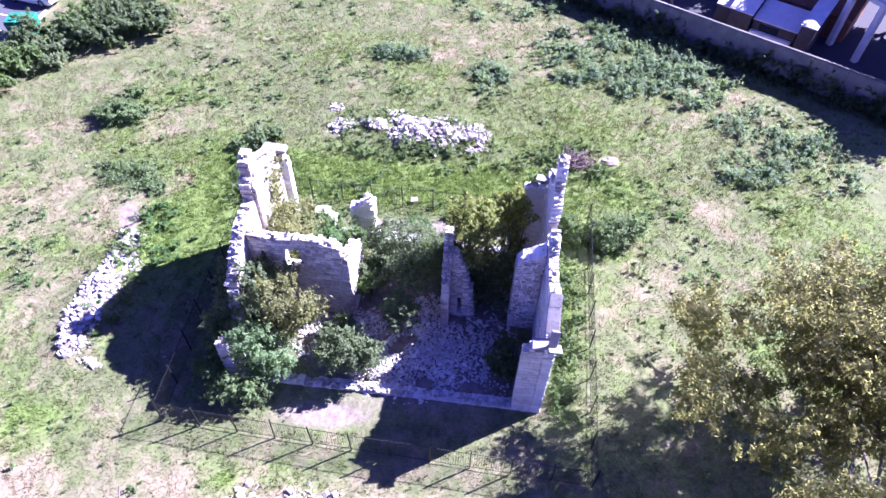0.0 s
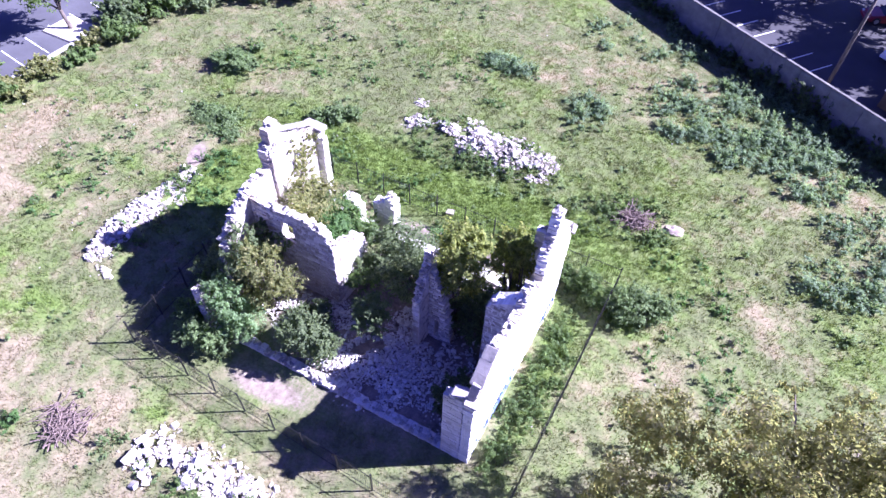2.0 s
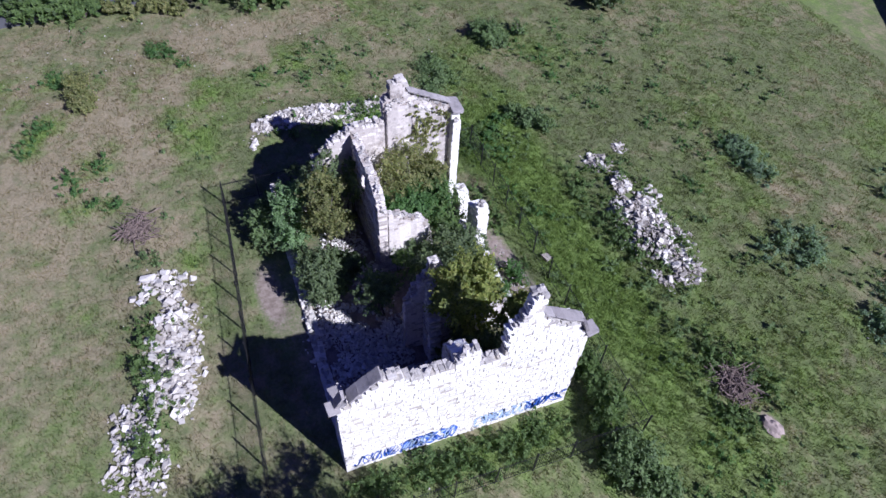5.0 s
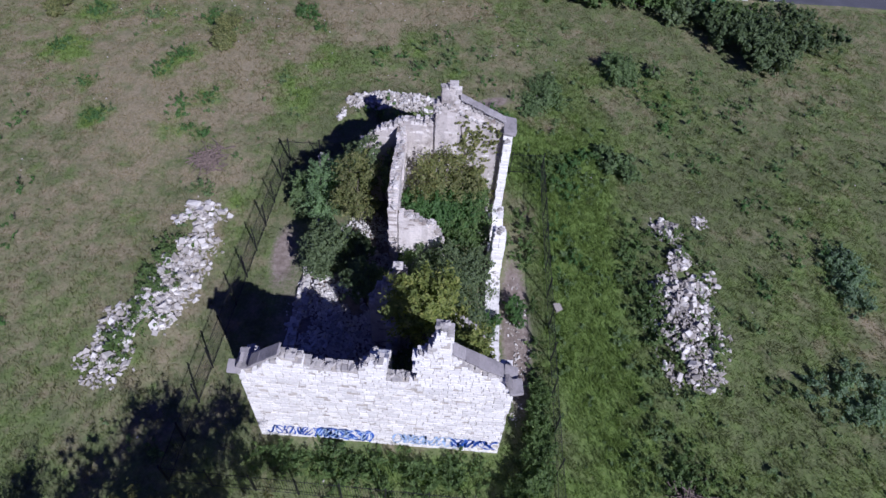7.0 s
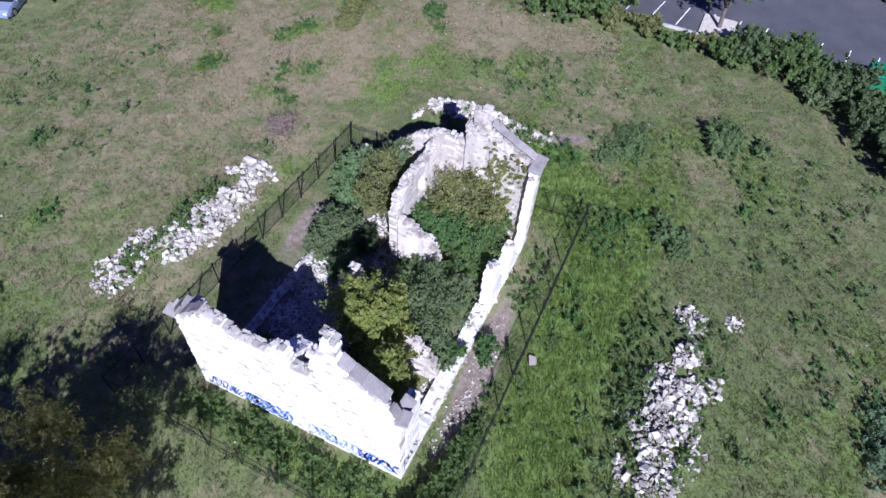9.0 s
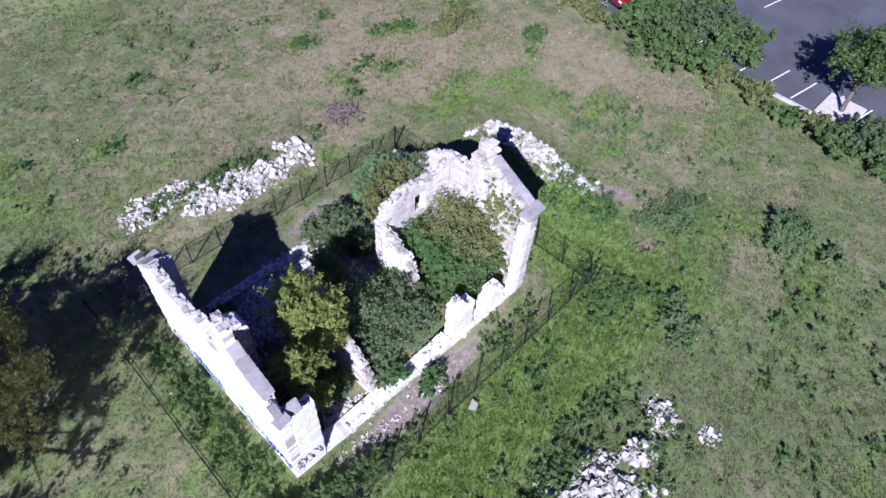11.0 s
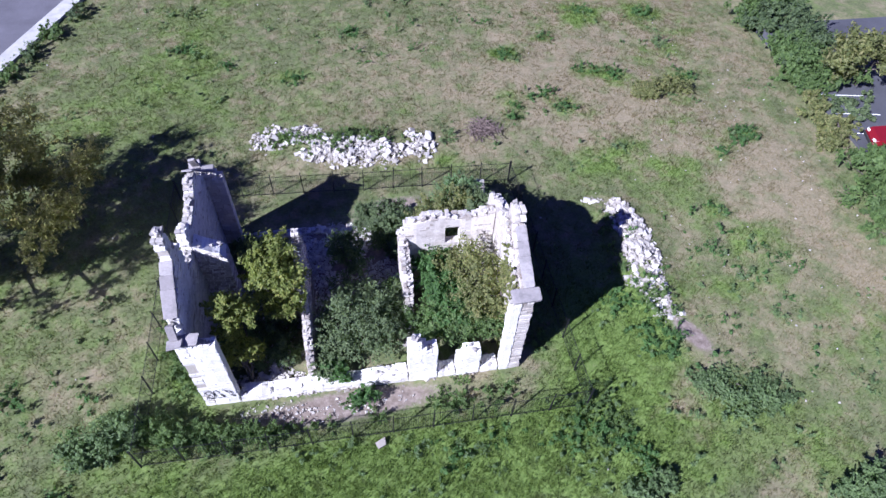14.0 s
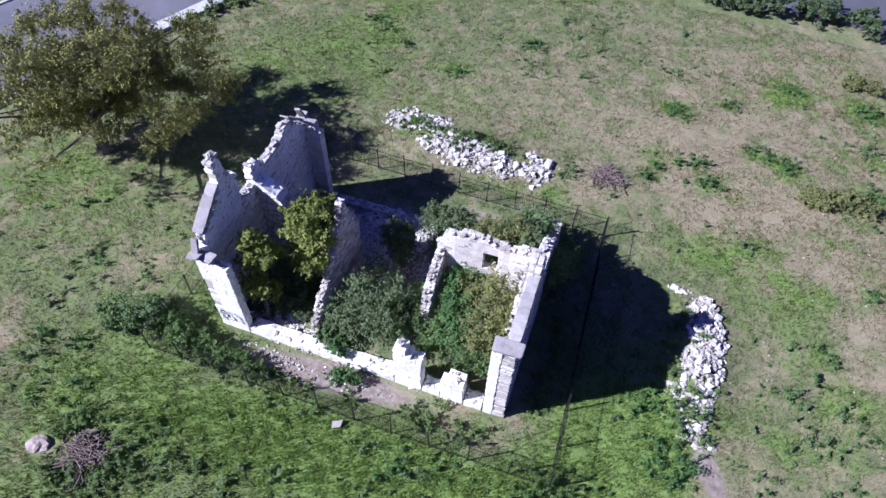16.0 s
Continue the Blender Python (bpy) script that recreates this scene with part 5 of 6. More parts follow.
brush_pile(-13.4, 7.2, 7, "pile of dead grey-brown cut branches on the grass")
brush_pile(5.4, 33.0, 8, "pile of dead twigs beside a pale earth mound")
# low flat mound of pale earth beside the twigs
bm = bmesh.new()
bmesh.ops.create_icosphere(bm, subdivisions=3, radius=1.0)
for w in bm.verts:
    k = 0.45 + 1.1 * float(fbm(np.array([w.co.x * 1.6 + 9]), np.array([w.co.y * 1.6 + w.co.z * 2 + 9]), 71)[0])
    w.co = Vector((w.co.x * 0.52 * k, w.co.y * 0.34 * k, w.co.z * 0.2 * k))
mound_mesh = bpy.data.meshes.new("boulder")
bm.to_mesh(mound_mesh)
bm.free()
mound_mesh.materials.append(make_plain("pale_earth", (0.31, 0.25, 0.215), 0.95, vary=0.35, scale=4.0))
rock = new("boulder", mound_mesh)
rock.matrix_world = pose(7.75, 33.4, ground_z(7.75, 33.4) + 0.03, 3, 2, 15)
tagged(rock, "low mound of pale earth in dry grass", "boulder")
for k, (x, y, s) in enumerate([(-4.65, 27.9, 0.3), (-9.7, 7.5, 0.45)]):
    rock = new("loose_stone", LUMPS[5 + k])
    rock.matrix_world = pose(x, y, ground_z(x, y) + 0.12, 8, 4, 20 + 60 * k) @ Matrix.Diagonal((s * 1.3, s, s * 0.7, 1))
    tagged(rock, "single white loose stone lying in the grass", "stone")


# ---- road with pavement ----
def strip(name, a, b, width, z0, z1, mat, label, category, left=True):
    """A straight slab beside the line a to b."""
    a, b = Vector((*a, 0)), Vector((*b, 0))
    d = (b - a).normalized()
    n = Vector((-d.y, d.x, 0)) * (width if left else -width)
    low = [a, b, b + n, a + n]
    v = [(p.x, p.y, z0) for p in low] + [(p.x, p.y, z1) for p in low]
    f = [(3, 2, 1, 0), (4, 5, 6, 7)] + [(i, (i + 1) % 4, (i + 1) % 4 + 4, i + 4) for i in range(4)]
    if not left:
        f = [q[::-1] for q in f]
    return tagged(new(name, mesh_of(name, v, f, mat)), label, category, kind="structure")


R0, RD = Vector((16.9, -8.8)), Vector((0.377, 0.926))
RN = Vector((0.926, -0.377))
RA, RB = R0 - RD * 70, R0 + RD * 60
strip("pavement", RA, RB, 1.25, -0.4, 0.2, CONCRETE, "pale concrete pavement strip along the road", "pavement", left=False)
strip("road", RA + RN * 1.25, RB + RN * 1.25, 11.2, -0.4, 0.08, ROAD, "grey asphalt road beside the field", "road", left=False)
strip("kerb", RA + RN * 12.45, RB + RN * 12.45, 0.3, -0.4, 0.2, CONCRETE, "pale kerb on the far side of the road", "kerb", left=False)

# ---- west car park ----
strip("car_park", (-38.6, -3), (-38.6, 62), 34, -1.5, -0.02 + 0.1, ASPHALT, "dark asphalt car park with white bay lines", "car park")
strip("kerb_car_park", (-38.35, 18), (-38.35, 46), 0.22, -0.5, 0.22, CONCRETE, "white kerb along the car park edge", "kerb")
bay = boxes("bay_line", [(-3.3, 0, -0.045, 0.045, 0, 0.006)], PAINT_WHITE)
lines = empty("bay_lines", (0, 0, 0.082), "white painted bay lines on the asphalt", "road marking", kind="structure")
for i in range(-8, 11):
    p = part("bay_line", bay, lines)
    p.matrix_basis = pose(-39.0 + 0.02 * i, 27.5 - 2.13 * i, 0, 0, 0, -9)
for i in range(7):
    p = part("bay_line", bay, lines)
    p.matrix_basis = pose(-49.3, 7.4 + 2.13 * i, 0, 0, 0, -9)
island = boxes("traffic_island", [(-41.9, -38.35, 29.3, 32.0, -0.2, 0.2)], make_plain("pale_gravel", (0.50, 0.45, 0.40), 0.95, vary=0.25, scale=4.0), 0.05)
tagged(new("traffic_island", island), "pale gravel island with a tree in the car park", "traffic island", kind="structure")
slab = boxes("concrete_apron", [(-55.0, -50.6, 1.5, 6.3, -0.2, 0.16)], PAINT_WHITE, 0.02)
tagged(new("concrete_apron", slab), "bright white concrete apron beside the car park", "apron", kind="structure")

RED_PAINT = make_plain("red_car_paint", (0.17, 0.008, 0.014), 0.3, vary=0.12)
WHITE_PAINT = make_plain("white_car_paint", (0.74, 0.75, 0.77), 0.3, vary=0.04)
BLUE_PAINT = make_plain("grey_blue_car_paint", (0.20, 0.24, 0.33), 0.35, vary=0.08)
GLASS = make_plain("dark_car_glass", (0.015, 0.018, 0.022), 0.08, vary=0.1)
TYRE = make_plain("tyre_rubber", (0.018, 0.018, 0.018), 0.85)
RIM = make_plain("alloy_rim", (0.45, 0.45, 0.46), 0.35, 0.8, 0.1)
LAMP = make_plain("lamp_lens", (0.75, 0.75, 0.72), 0.15, vary=0.05)
TAIL = make_plain("tail_lens", (0.30, 0.01, 0.01), 0.2, vary=0.05)


def loft(name, rings, mat, smooth=False):
    """Closed skin through rings of the same number of points."""
    k = len(rings[0])
    v = [p for r in rings for p in r]
    f = [(i * k + j, i * k + (j + 1) % k, (i + 1) * k + (j + 1) % k, (i + 1) * k + j) for i in range(len(rings) - 1) for j in range(k)]
    f += [tuple(range(k))[::-1], tuple(range((len(rings) - 1) * k, len(rings) * k))]
    return mesh_of(name, v, f, mat, smooth)


def car(m, paint, label, suv=False):
    """A parked car, front along +x."""
    e = empty("car", m, label, "car")
    hood, roof, wide = (1.02, 1.74, 0.88) if suv else (0.86, 1.42, 0.86)
    L = 2.28

    def ring(x, z0, z1, w, top):
        return [(x, -w, z0), (x, -w * 1.02, (z0 + z1) / 2), (x, -w * top, z1), (x, w * top, z1), (x, w * 1.02, (z0 + z1) / 2), (x, w, z0)]

    back = hood + (0.02 if suv else 0.06)
    part("body", loft("body", [ring(-L, 0.45, back - 0.25, wide * 0.9, 0.9), ring(-L + 0.12, 0.28, back, wide * 0.97, 0.95), ring(-1.0, 0.24, back, wide, 0.95), ring(0.85, 0.24, hood + 0.04, wide, 0.94), ring(L - 0.35, 0.26, hood - 0.12, wide * 0.96, 0.9), ring(L - 0.02, 0.4, hood - 0.35, wide * 0.85, 0.9)], paint), e)
    rear = -L + (0.10 if suv else 0.55)
    rear_top = rear + (0.22 if suv else 0.75)
    part("cabin", loft("cabin", [[(rear, -wide * 0.9, back - 0.02), (rear_top, -wide * 0.76, roof - 0.05), (rear_top, wide * 0.76, roof - 0.05), (rear, wide * 0.9, back - 0.02)],
                                 [(1.0, -wide * 0.9, hood), (0.35, -wide * 0.76, roof - 0.05), (0.35, wide * 0.76, roof - 0.05), (1.0, wide * 0.9, hood)]], GLASS), e, "dark car windows")
    part("roof", boxes("roof", [(rear_top - 0.05, 0.38, -wide * 0.77, wide * 0.77, roof - 0.05, roof)], paint, 0.02), e)
    for px in ([-1.55, -0.6, 0.2] if suv else [-0.55, 0.25]):
        for s in (-1, 1):
            v, f = tube([(px, s * wide * 0.905, hood), (px, s * wide * 0.775, roof - 0.02)], [0.05, 0.05], 4)
            part("pillar", mesh_of("pillar", v, f, paint), e)
    for x in (-1.38, 1.42):
        for s in (-1, 1):
            v, f = tube([(x, s * (wide - 0.16), 0.33), (x, s * (wide + 0.015), 0.33)], [0.33, 0.33], 16)
            w = part("wheel", mesh_of("tyre", v, f, TYRE), e, "black tyre")
            v, f = tube([(x, s * (wide - 0.02), 0.33), (x, s * (wide + 0.025), 0.33)], [0.21, 0.19], 12)
            part("rim", mesh_of("rim", v, f, RIM), w)
    for s in (-1, 1):
        part("headlight", boxes("headlight", [(L - 0.16, L - 0.02, s * 0.58 - 0.14, s * 0.58 + 0.14, hood - 0.34, hood - 0.2)], LAMP, 0.02), e, "clear headlight")
        part("tail_light", boxes("tail_light", [(-L - 0.01, -L + 0.1, s * 0.68 - 0.08, s * 0.68 + 0.08, 0.7, 0.95)], TAIL, 0.01), e, "red tail light")
        part("mirror", boxes("mirror", [(0.7, 0.82, s * 0.98 - 0.09, s * 0.98 + 0.09, hood, hood + 0.14)], paint, 0.02), e)
    part("front_bumper", boxes("front_bumper", [(L - 0.12, L + 0.05, -wide * 0.86, wide * 0.86, 0.3, 0.52)], TYRE if suv else paint, 0.03), e)
    part("rear_bumper", boxes("rear_bumper", [(-L - 0.06, -L + 0.12, -wide * 0.88, wide * 0.88, 0.34, 0.56)], TYRE if suv else paint, 0.03), e)
    return e


car(pose(-41.3, 12.0, 0.09, 0, 0, -14) @ Matrix.Scale(0.95, 4), RED_PAINT, "red sport utility car parked between white lines", True)
car(pose(-40.3, 47.6, 0.09, 0, 0, 170), WHITE_PAINT, "white car parked near the green skip")
car(pose(-53.0, 42.0, 0.09, 0, 0, 80), RED_PAINT, "red car parked across the car park")
car(pose(18.9, 61.7, 0.09, 0, 0, 236), WHITE_PAINT, "white saloon car parked behind the boundary wall")
car(pose(17.4, 67.2, 0.09, 0, 0, 200), RED_PAINT, "red car in tree shade behind the boundary wall")
car(pose(-15.6, -19.0, -0.12, 0, 0, 25), BLUE_PAINT, "grey-blue car parked beyond the field")

GREEN_BIN = make_plain("green_painted_steel", (0.015, 0.19, 0.10), 0.5, vary=0.25)
skip = empty("skip", pose(-38.2, 42.6, 0.08, 0, 0, 8), "green steel waste skip with a dark lid gap", "waste skip")
part("body", loft("body", [[(-0.95, -0.6, 0.12), (0.95, -0.6, 0.12), (0.95, 0.6, 0.12), (-0.95, 0.6, 0.12)], [(-1.05, -0.75, 1.15), (1.05, -0.75, 1.15), (1.05, 0.75, 1.3), (-1.05, 0.75, 1.3)]], GREEN_BIN), skip)
for s in (-0.53, 0.53):
    part("lid", boxes("lid", [(s - 0.5, s + 0.5, -0.78, 0.78, 1.31, 1.36)], GREEN_BIN, 0.02), skip, "green plastic lid")
for x in (-0.75, 0.75):
    for y in (-0.45, 0.45):
        v, f = tube([(x - 0.03, y, 0.06), (x + 0.03, y, 0.06)], [0.07, 0.07], 10)
        part("castor", mesh_of("castor", v, f, TYRE), skip)

# white-roofed building on the far side of the car park
hall = empty("flat_roofed_building", (-61.0, 10.0, 0), "low building with a white flat roof and dark wall", "building")
part("wall", boxes("wall", [(-6, 6.2, -1.5, 12, 0, 3.0)], make_plain("dark_clad_wall", (0.05, 0.05, 0.055), 0.7), 0.02), hall)
part("roof", boxes("roof", [(-6.3, 5.6, -1.8, 12.3, 3.004, 3.3)], PAINT_WHITE, 0.03), hall, "bright white flat roof")

# ---- boundary wall and neighbours ----
WD = Vector((0.848, -0.530)).normalized()
WNRM = Vector((0.530, 0.848))
W0 = Vector((2.7, 56.65))
turn = math.degrees(math.atan2(WD.y, WD.x))
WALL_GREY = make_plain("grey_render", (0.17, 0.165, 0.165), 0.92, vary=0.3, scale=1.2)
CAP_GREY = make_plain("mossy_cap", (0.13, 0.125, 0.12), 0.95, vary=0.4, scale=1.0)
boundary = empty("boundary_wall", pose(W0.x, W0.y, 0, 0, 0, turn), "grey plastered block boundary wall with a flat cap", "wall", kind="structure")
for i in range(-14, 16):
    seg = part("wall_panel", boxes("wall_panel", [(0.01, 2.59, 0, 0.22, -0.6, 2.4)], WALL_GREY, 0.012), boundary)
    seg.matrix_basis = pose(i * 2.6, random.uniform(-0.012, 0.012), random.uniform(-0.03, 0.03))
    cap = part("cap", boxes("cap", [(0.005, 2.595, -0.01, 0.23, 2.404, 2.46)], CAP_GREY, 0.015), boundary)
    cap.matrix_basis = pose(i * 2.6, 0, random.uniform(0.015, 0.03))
YARD = make_asphalt("yard_asphalt", (0.036, 0.035, 0.043))
q0, q1 = W0 - WD * 45 + WNRM * 0.3, W0 + WD * 46 + WNRM * 0.3
strip("yard", q0, q1, 40, -1.0, 0.0 + 0.09, YARD, "asphalt yard behind the boundary wall", "yard")
yard_lines = empty("yard_bay_lines", (0, 0, 0.092), "white painted bay lines in the yard", "road marking", kind="structure")
for i in range(9):
    p = part("bay_line", bay, yard_lines)
    p.matrix_basis = pose(12.3 - 1.62 * i + 1.6, 55.0 + 0.98 * i + 2.5, 0, 0, 0, 54)

v, f = tube([(0, 0, -0.5), (0.02, 0, 4), (0.05, 0.02, 9.0)], [0.15, 0.13, 0.10], 10)
pole = empty("utility_pole", (13.9, 54.3, 0), "weathered wooden utility pole behind the boundary wall", "utility pole")
part("pole", mesh_of("pole", v, f, BARK, True), pole)
part("cross_arm", boxes("cross_arm", [(-0.9, 0.9, -0.06, 0.06, 8.2, 8.35)], BARK, 0.01), pole)

STUCCO = make_plain("pale_stucco", (0.62, 0.60, 0.59), 0.9, vary=0.1, scale=2.0)
ROOF_RUST = make_plain("rust_brown_roof", (0.21, 0.085, 0.045), 0.8, vary=0.3, scale=3.0)
house = empty("house", pose(20.2, 55.35, 0, 0, 0, turn), "pale house with white lean-to roofs and rust brown roof", "house")
# shade under the lean-to roofs, put into the wall colour
SHADED_WALL = make_plain("umber_wall_shade", (0.07, 0.055, 0.05), 0.9, vary=0.25, scale=2.0)
BLIND = make_plain("dark_window", (0.02, 0.022, 0.03), 0.2)


def lean_to(x0, x1, y0, y1, z0, z1):
    """A lean-to: low walls, coloured dark for shade, under a sloping pale slab roof."""
    part("wall", loft("wall", [[(x0 + 0.08, y0 + 0.1, -0.3), (x1 - 0.08, y0 + 0.1, -0.3), (x1 - 0.08, y1, -0.3), (x0 + 0.08, y1, -0.3)], [(x0 + 0.08, y0 + 0.1, z0 - 0.1), (x1 - 0.08, y0 + 0.1, z0 - 0.1), (x1 - 0.08, y1, z1 - 0.14), (x0 + 0.08, y1, z1 - 0.14)]], SHADED_WALL), house)
    part("roof", loft("roof", [[(x0, y0, z0 - 0.09), (x1, y0, z0 - 0.09), (x1, y1, z1 - 0.09), (x0, y1, z1 - 0.09)], [(x0, y0, z0), (x1, y0, z0), (x1, y1, z1), (x0, y1, z1)]], STUCCO), house, "pale sloping slab roof")


lean_to(-1.35, -0.03, -3.2, -0.6, 1.5, 2.4)
lean_to(0, 1.95, -4.0, 0, 1.9, 3.24)
lean_to(1.98, 5.6, -3.6, -1.2, 1.5, 2.3)
lean_to(5.63, 6.9, -4.4, 0.6, 2.6, 3.6)
part("roof", loft("roof", [[(-0.3, 0.03, -0.2), (8.5, 0.03, -0.2), (8.5, 6, -0.2), (-0.3, 6, -0.2)], [(-0.3, 0.03, 2.0), (8.5, 0.03, 2.0), (8.5, 6, 2.9), (-0.3, 6, 2.9)]], ROOF_RUST), house, "rust brown roof behind the lean-tos")
part("window", boxes("window", [(2.6, 4.2, -3.53, -3.45, 0.5, 1.2)], BLIND), house)
for i in range(3):
    part("step", boxes("step", [(2.1, 5.4, -3.95 - 0.4 * i, -3.55 - 0.4 * i, 0.09, 0.62 - 0.18 * i)], STUCCO, 0.015), house)
porch = empty("porch", pose(26.4, 50.6, 0, 0, 0, -62), "square white porch columns carrying a beam", "porch")
for x in (0.0, 2.7):
    part("column", boxes("column", [(x - 0.22, x + 0.22, -0.22, 0.22, 0.0, 4.6)], STUCCO, 0.02), porch)
part("beam", boxes("beam", [(-0.4, 3.1, -0.26, 0.26, 4.604, 4.95)], STUCCO, 0.02), porch)

# ---- trees and bushes round the field ----
def bank_bush(x, y, r, h, mat, label, seed, count=3000, size=0.14):
    rng = np.random.default_rng(seed)
    lumps = [(rng.normal(0, r * 0.5), rng.normal(0, r * 0.5), h * rng.uniform(0.3, 0.8), r * rng.uniform(0.45, 0.7), r * rng.uniform(0.45, 0.7), h * rng.uniform(0.25, 0.38)) for _ in range(11)]
    shrub("bush", x, y, ground_z(x, y), lumps, count, size, mat, label, "bush", "bushes along the car park", seed, stems=6)


BANK = [(-39.4, 0.6, 2.0, 2.4, LEAF_MID), (-40.2, -2.2, 2.2, 2.8, LEAF_DARK), (-38.9, -4.6, 1.8, 2.2, LEAF_MID), (-41.0, -6.4, 2.2, 2.6, LEAF_MID), (-40.6, 0.4, 2.2, 2.8, LEAF_DARK), (-39.4, 3.2, 2.2, 2.6, LEAF_MID), (-40.8, 17.8, 2.4, 3.4, LEAF_MID), (-40.6, 16.6, 1.7, 2.2, LEAF_DARK), (-36.9, 15.0, 1.7, 2.0, LEAF_MID), (-38.6, 16.0, 2.4, 3.0, LEAF_MID), (-36.6, 17.2, 1.9, 2.6, LEAF_MID), (-38.8, 19.0, 2.5, 3.2, LEAF_DARK), (-36.6, 20.0, 1.9, 2.4, LEAF_MID), (-39.8, 21.2, 2.0, 2.8, LEAF_MID),
        (-37.2, 22.6, 1.3, 1.4, LEAF_TAN), (-36.9, 25.6, 1.3, 1.2, LEAF_TAN), (-36.3, 27.9, 1.2, 1.1, LEAF_MID), (-37.0, 30.2, 1.2, 1.2, LEAF_TAN), (-36.2, 32.2, 1.6, 1.9, LEAF_MID), (-36.6, 34.6, 1.9, 2.3, LEAF_GREY),
        (-36.2, 37.2, 1.9, 2.3, LEAF_MID), (-34.6, 39.6, 1.8, 2.1, LEAF_GREY), (-32.2, 42.6, 2.0, 2.7, LEAF_DARK), (-29.8, 44.2, 2.0, 2.9, LEAF_DARK), (-28.2, 45.6, 1.7, 2.3, LEAF_GREY), (-34.0, 43.5, 2.0, 2.4, LEAF_MID), (-31.5, 47.5, 2.4, 3.0, LEAF_DARK),
        (-37.8, 7.6, 1.2, 1.3, LEAF_TAN), (-38.6, 9.6, 1.0, 1.1, LEAF_TAN), (-39.9, 8.4, 1.3, 1.1, LEAF_GREY), (-37.4, 33.4, 1.5, 2.6, LEAF_DARK), (-37.6, 36.6, 1.7, 2.8, LEAF_MID), (-36.6, 40.2, 1.8, 2.8, LEAF_DARK), (-37.0, 11.0, 1.3, 1.2, LEAF_TAN), (-38.2, 4.6, 1.5, 1.5, LEAF_MID)]
for k, (x, y, r, h, mat) in enumerate(BANK):
    tone = {LEAF_MID: "leafy green", LEAF_DARK: "dense dark green", LEAF_TAN: "straggly olive", LEAF_GREY: "grey-green"}[mat]
    bank_bush(x - (0.9 if 13 < y < 22 else 0), y, r * 0.92, h * (0.95 if 13 < y < 22 else 0.78), mat, tone + " bush on the bank beside the car park", 200 + k, int(1700 * r * h**0.5))

big_tree("tree", -42.2, 5.4, 1.4, (0, 0.0, 2.9, 4.6, 2.4, 1.5), 12000, 0.15, LEAF_TAN, "olive round-headed tree at the car park edge", 82, limbs=6, girth=0.16, nlump=20, lump=(0.8, 1.3))
big_tree("tree", -40.3, 30.7, 1.7, (-0.8, -0.2, 4.6, 2.9, 2.8, 1.9), 11000, 0.14, LEAF_MID, "green tree on the gravel island", 83, limbs=6, girth=0.17, nlump=16, lump=(0.8, 1.2))
big_tree("tree", 20.5, 70.0, 2.8, (0, 0, 6.0, 5.0, 4.0, 2.5), 9000, 0.2, LEAF_MID, "leafy tree shading the yard", 84, limbs=6, girth=0.25, nlump=24, lump=(1.0, 1.7))
big_tree("tree", 11.0, 67.5, 2.8, (0, 0, 6.2, 5.6, 3.8, 2.3), 12000, 0.2, LEAF_DARK, "dark leafy tree at the back of the yard", 85, limbs=6, girth=0.25, nlump=22, lump=(1.0, 1.7))
# the next tree stands out of view, added to throw shadow on the field
big_tree("tree", 32.5, 43.2, 2.6, (0, 0, 5.2, 4.6, 4.2, 2.4), 9000, 0.2, LEAF_DARK, "unseen dark tree beside the boundary wall, placed for its shadow", 86, limbs=6, girth=0.25, nlump=24, lump=(1.0, 1.6))
# mostly out of view: added so that house and yard lie in shade
for k, (x, y, r) in enumerate([(34.5, 54.8, 5.0), (31.5, 64.5, 4.6), (39.0, 50.0, 4.8), (29.2, 58.6, 4.4), (30.6, 57.0, 4.4), (21.8, 63.2, 4.4), (33.6, 49.6, 4.2)]):
    big_tree("tree", x, y, 3.0, (0, 0, 7.2, r, r, 2.6), 22000, 0.26, LEAF_DARK, "tall dark tree placed behind the neighbouring house to shade it and the yard", 88 + k, limbs=6, girth=0.26, nlump=24, lump=(1.1, 1.8))
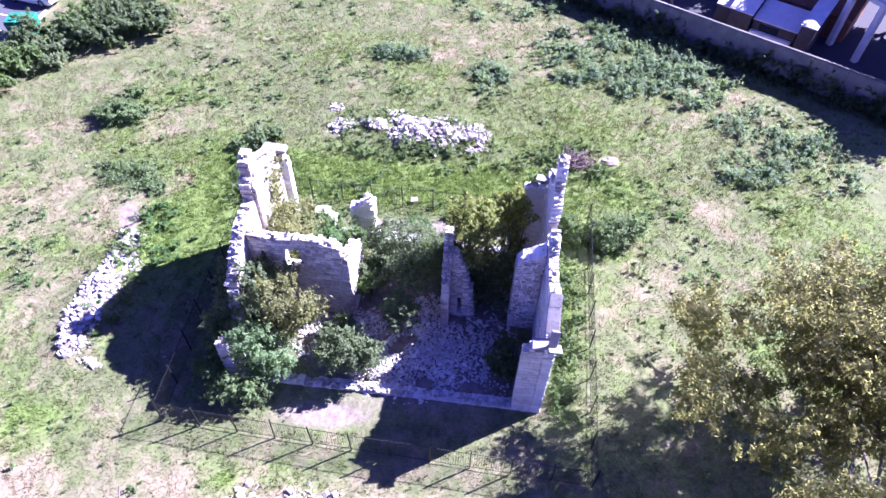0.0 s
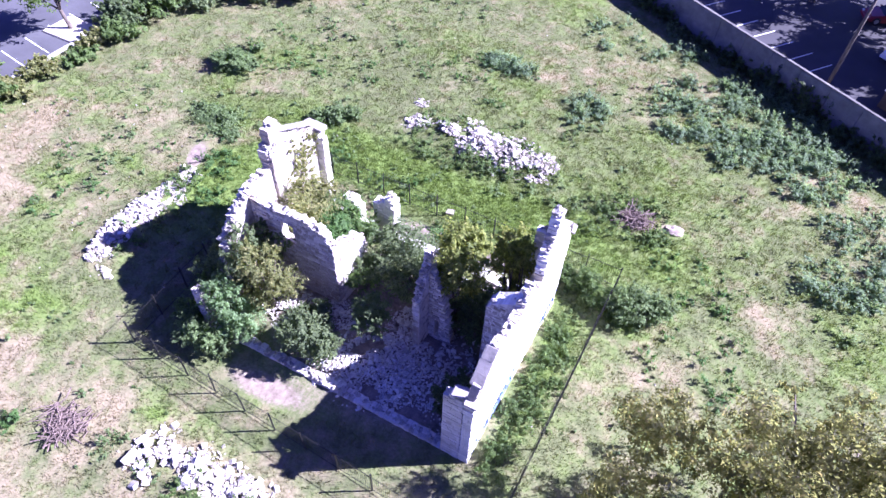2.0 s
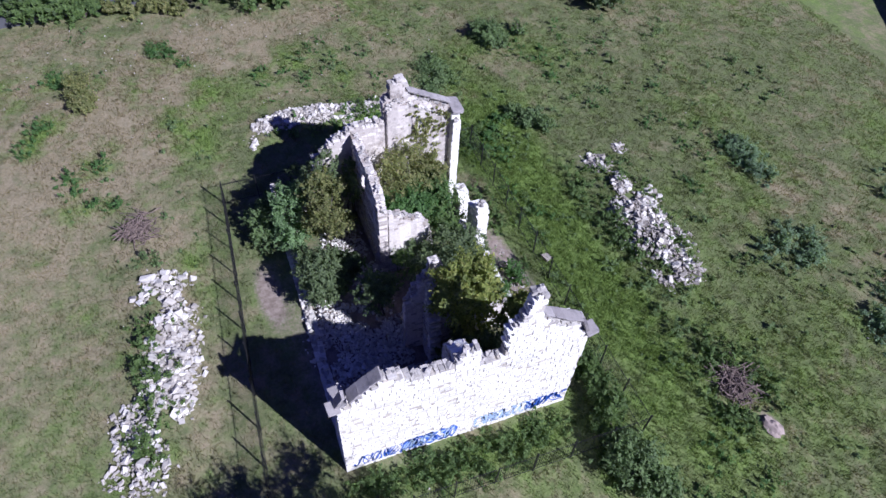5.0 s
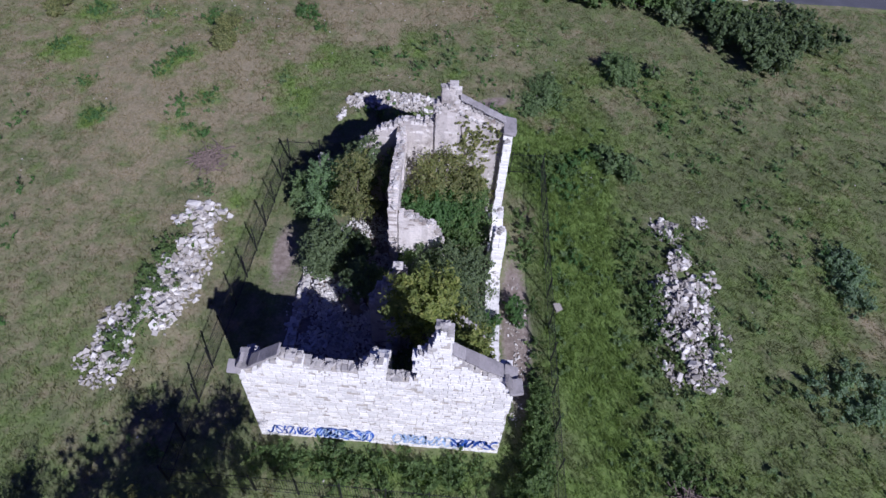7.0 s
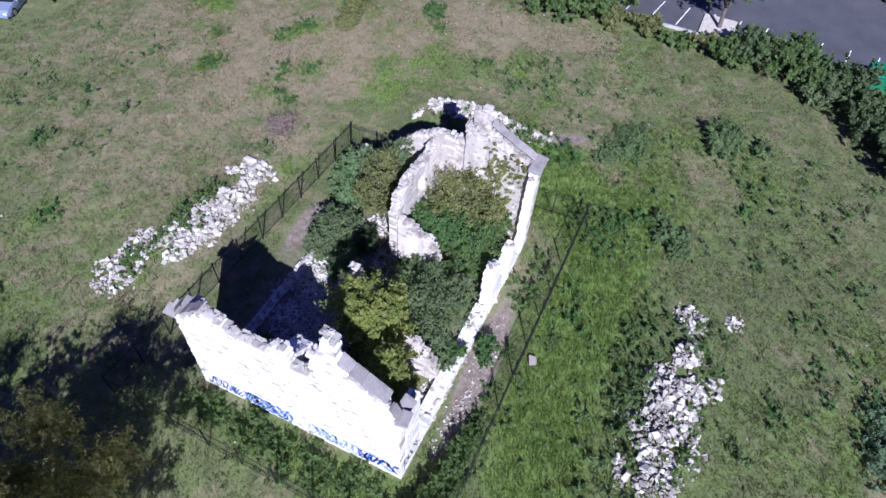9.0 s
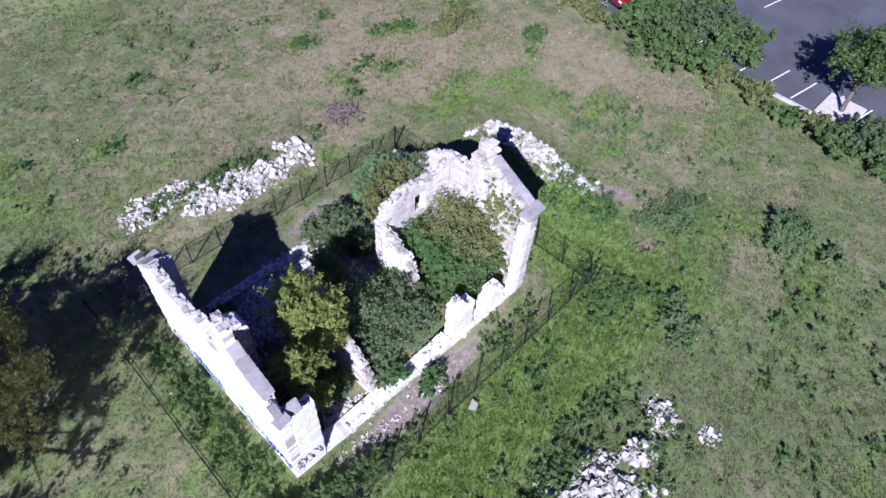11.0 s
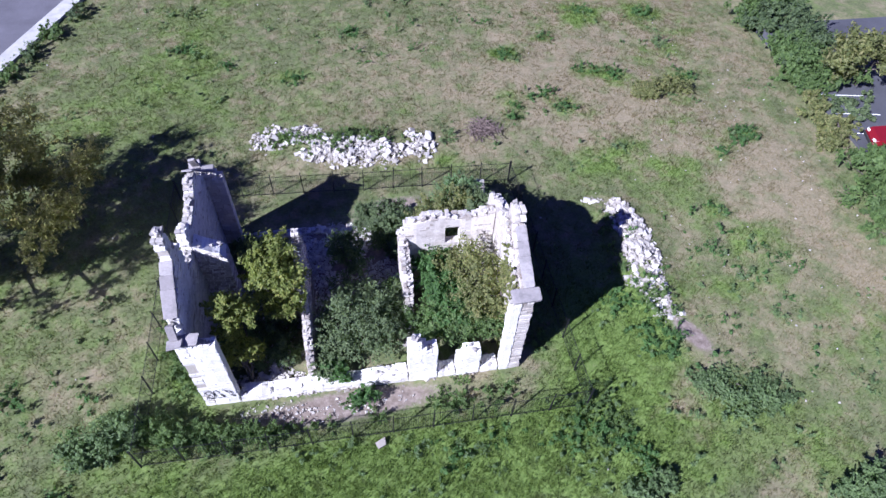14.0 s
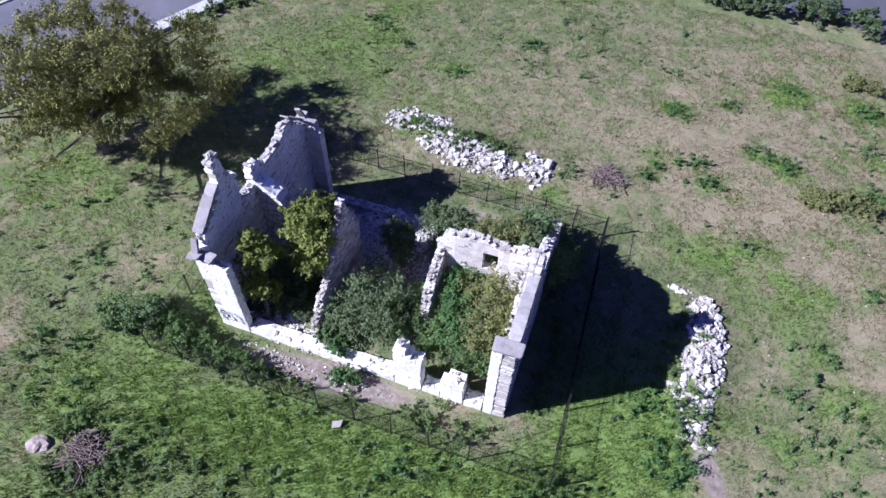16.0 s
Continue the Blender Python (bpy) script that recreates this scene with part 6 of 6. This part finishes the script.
for k, (x, y, r, h) in enumerate([(-19.6, -16.6, 1.4, 1.4), (-22.0, -17.2, 1.5, 2.0), (-26.6, -17.4, 1.6, 2.0), (-29.6, -18.2, 1.4, 1.6), (-17.6, -16.9, 0.8, 0.9)]):
    bank_bush(x, y, r, h, LEAF_DARK, "dark shaded bush beyond the field's edge", 260 + k, int(900 * r * h))
for k, (x, y) in enumerate([(20.6, 2.0), (19.6, -0.6), (18.8, -2.6), (17.8, -5.0), (16.7, -7.4), (15.6, -10.0)]):
    shrub("bush", x, y, 0.0, [(0, 0, 0.35, 0.8, 0.9, 0.4), (0.2, 0.8, 0.3, 0.6, 0.6, 0.35)], 900, 0.11, LEAF_DARK if k % 2 else LEAF_MID, "low scrubby bush along the pavement edge", "bush", "bushes along the road", 280 + k, stems=3)
strip("yard_north", (-13.6, -17.6), (-60, -19.5), 22, -1.6, -0.12, ASPHALT, "dark asphalt yard beyond the field", "yard")
weeds("weed_patch", [(3 + 1.75 * i - 10, 56.2 - 1.095 * i + 6.2, 1.3, 0.9, 16) for i in range(22)], 0.12, LEAF_DARK, "dark weeds and creeper along the foot of the boundary wall", 94)


# creeper on the field side of the boundary wall
def wall_creeper():
    rng = np.random.default_rng(96)
    blobs = []
    for _ in range(420):
        k, z = rng.uniform(-12, 34), abs(rng.normal(0, 0.75))
        if float(fbm(np.array([k * 0.35]), np.array([3.0]), 5)[0]) + 0.1 * rng.random() < 0.28 + 0.22 * z:
            continue
        q = W0 + WD * k - WNRM * rng.uniform(0.05, 0.9 - 0.4 * min(z, 1.8))
        r = rng.uniform(0.3, 0.6)
        blobs.append((q.x, q.y, z + 0.15, r, r, r))
    v = leaves(rng, blobs, len(blobs) * 110, 0.10)
    tagged(new("creeper", quick_mesh("creeper", v, np.arange(len(v)), 4, LEAF_DARK)), "dark creeper and scrub against the boundary wall", "creeper", kind="stuff")


wall_creeper()


# ---- single stones of walls and heaps ----
for owner, name, me, m in PENDING:
    ob = new(name, me)
    ob.parent = owner
    ob.matrix_basis = m
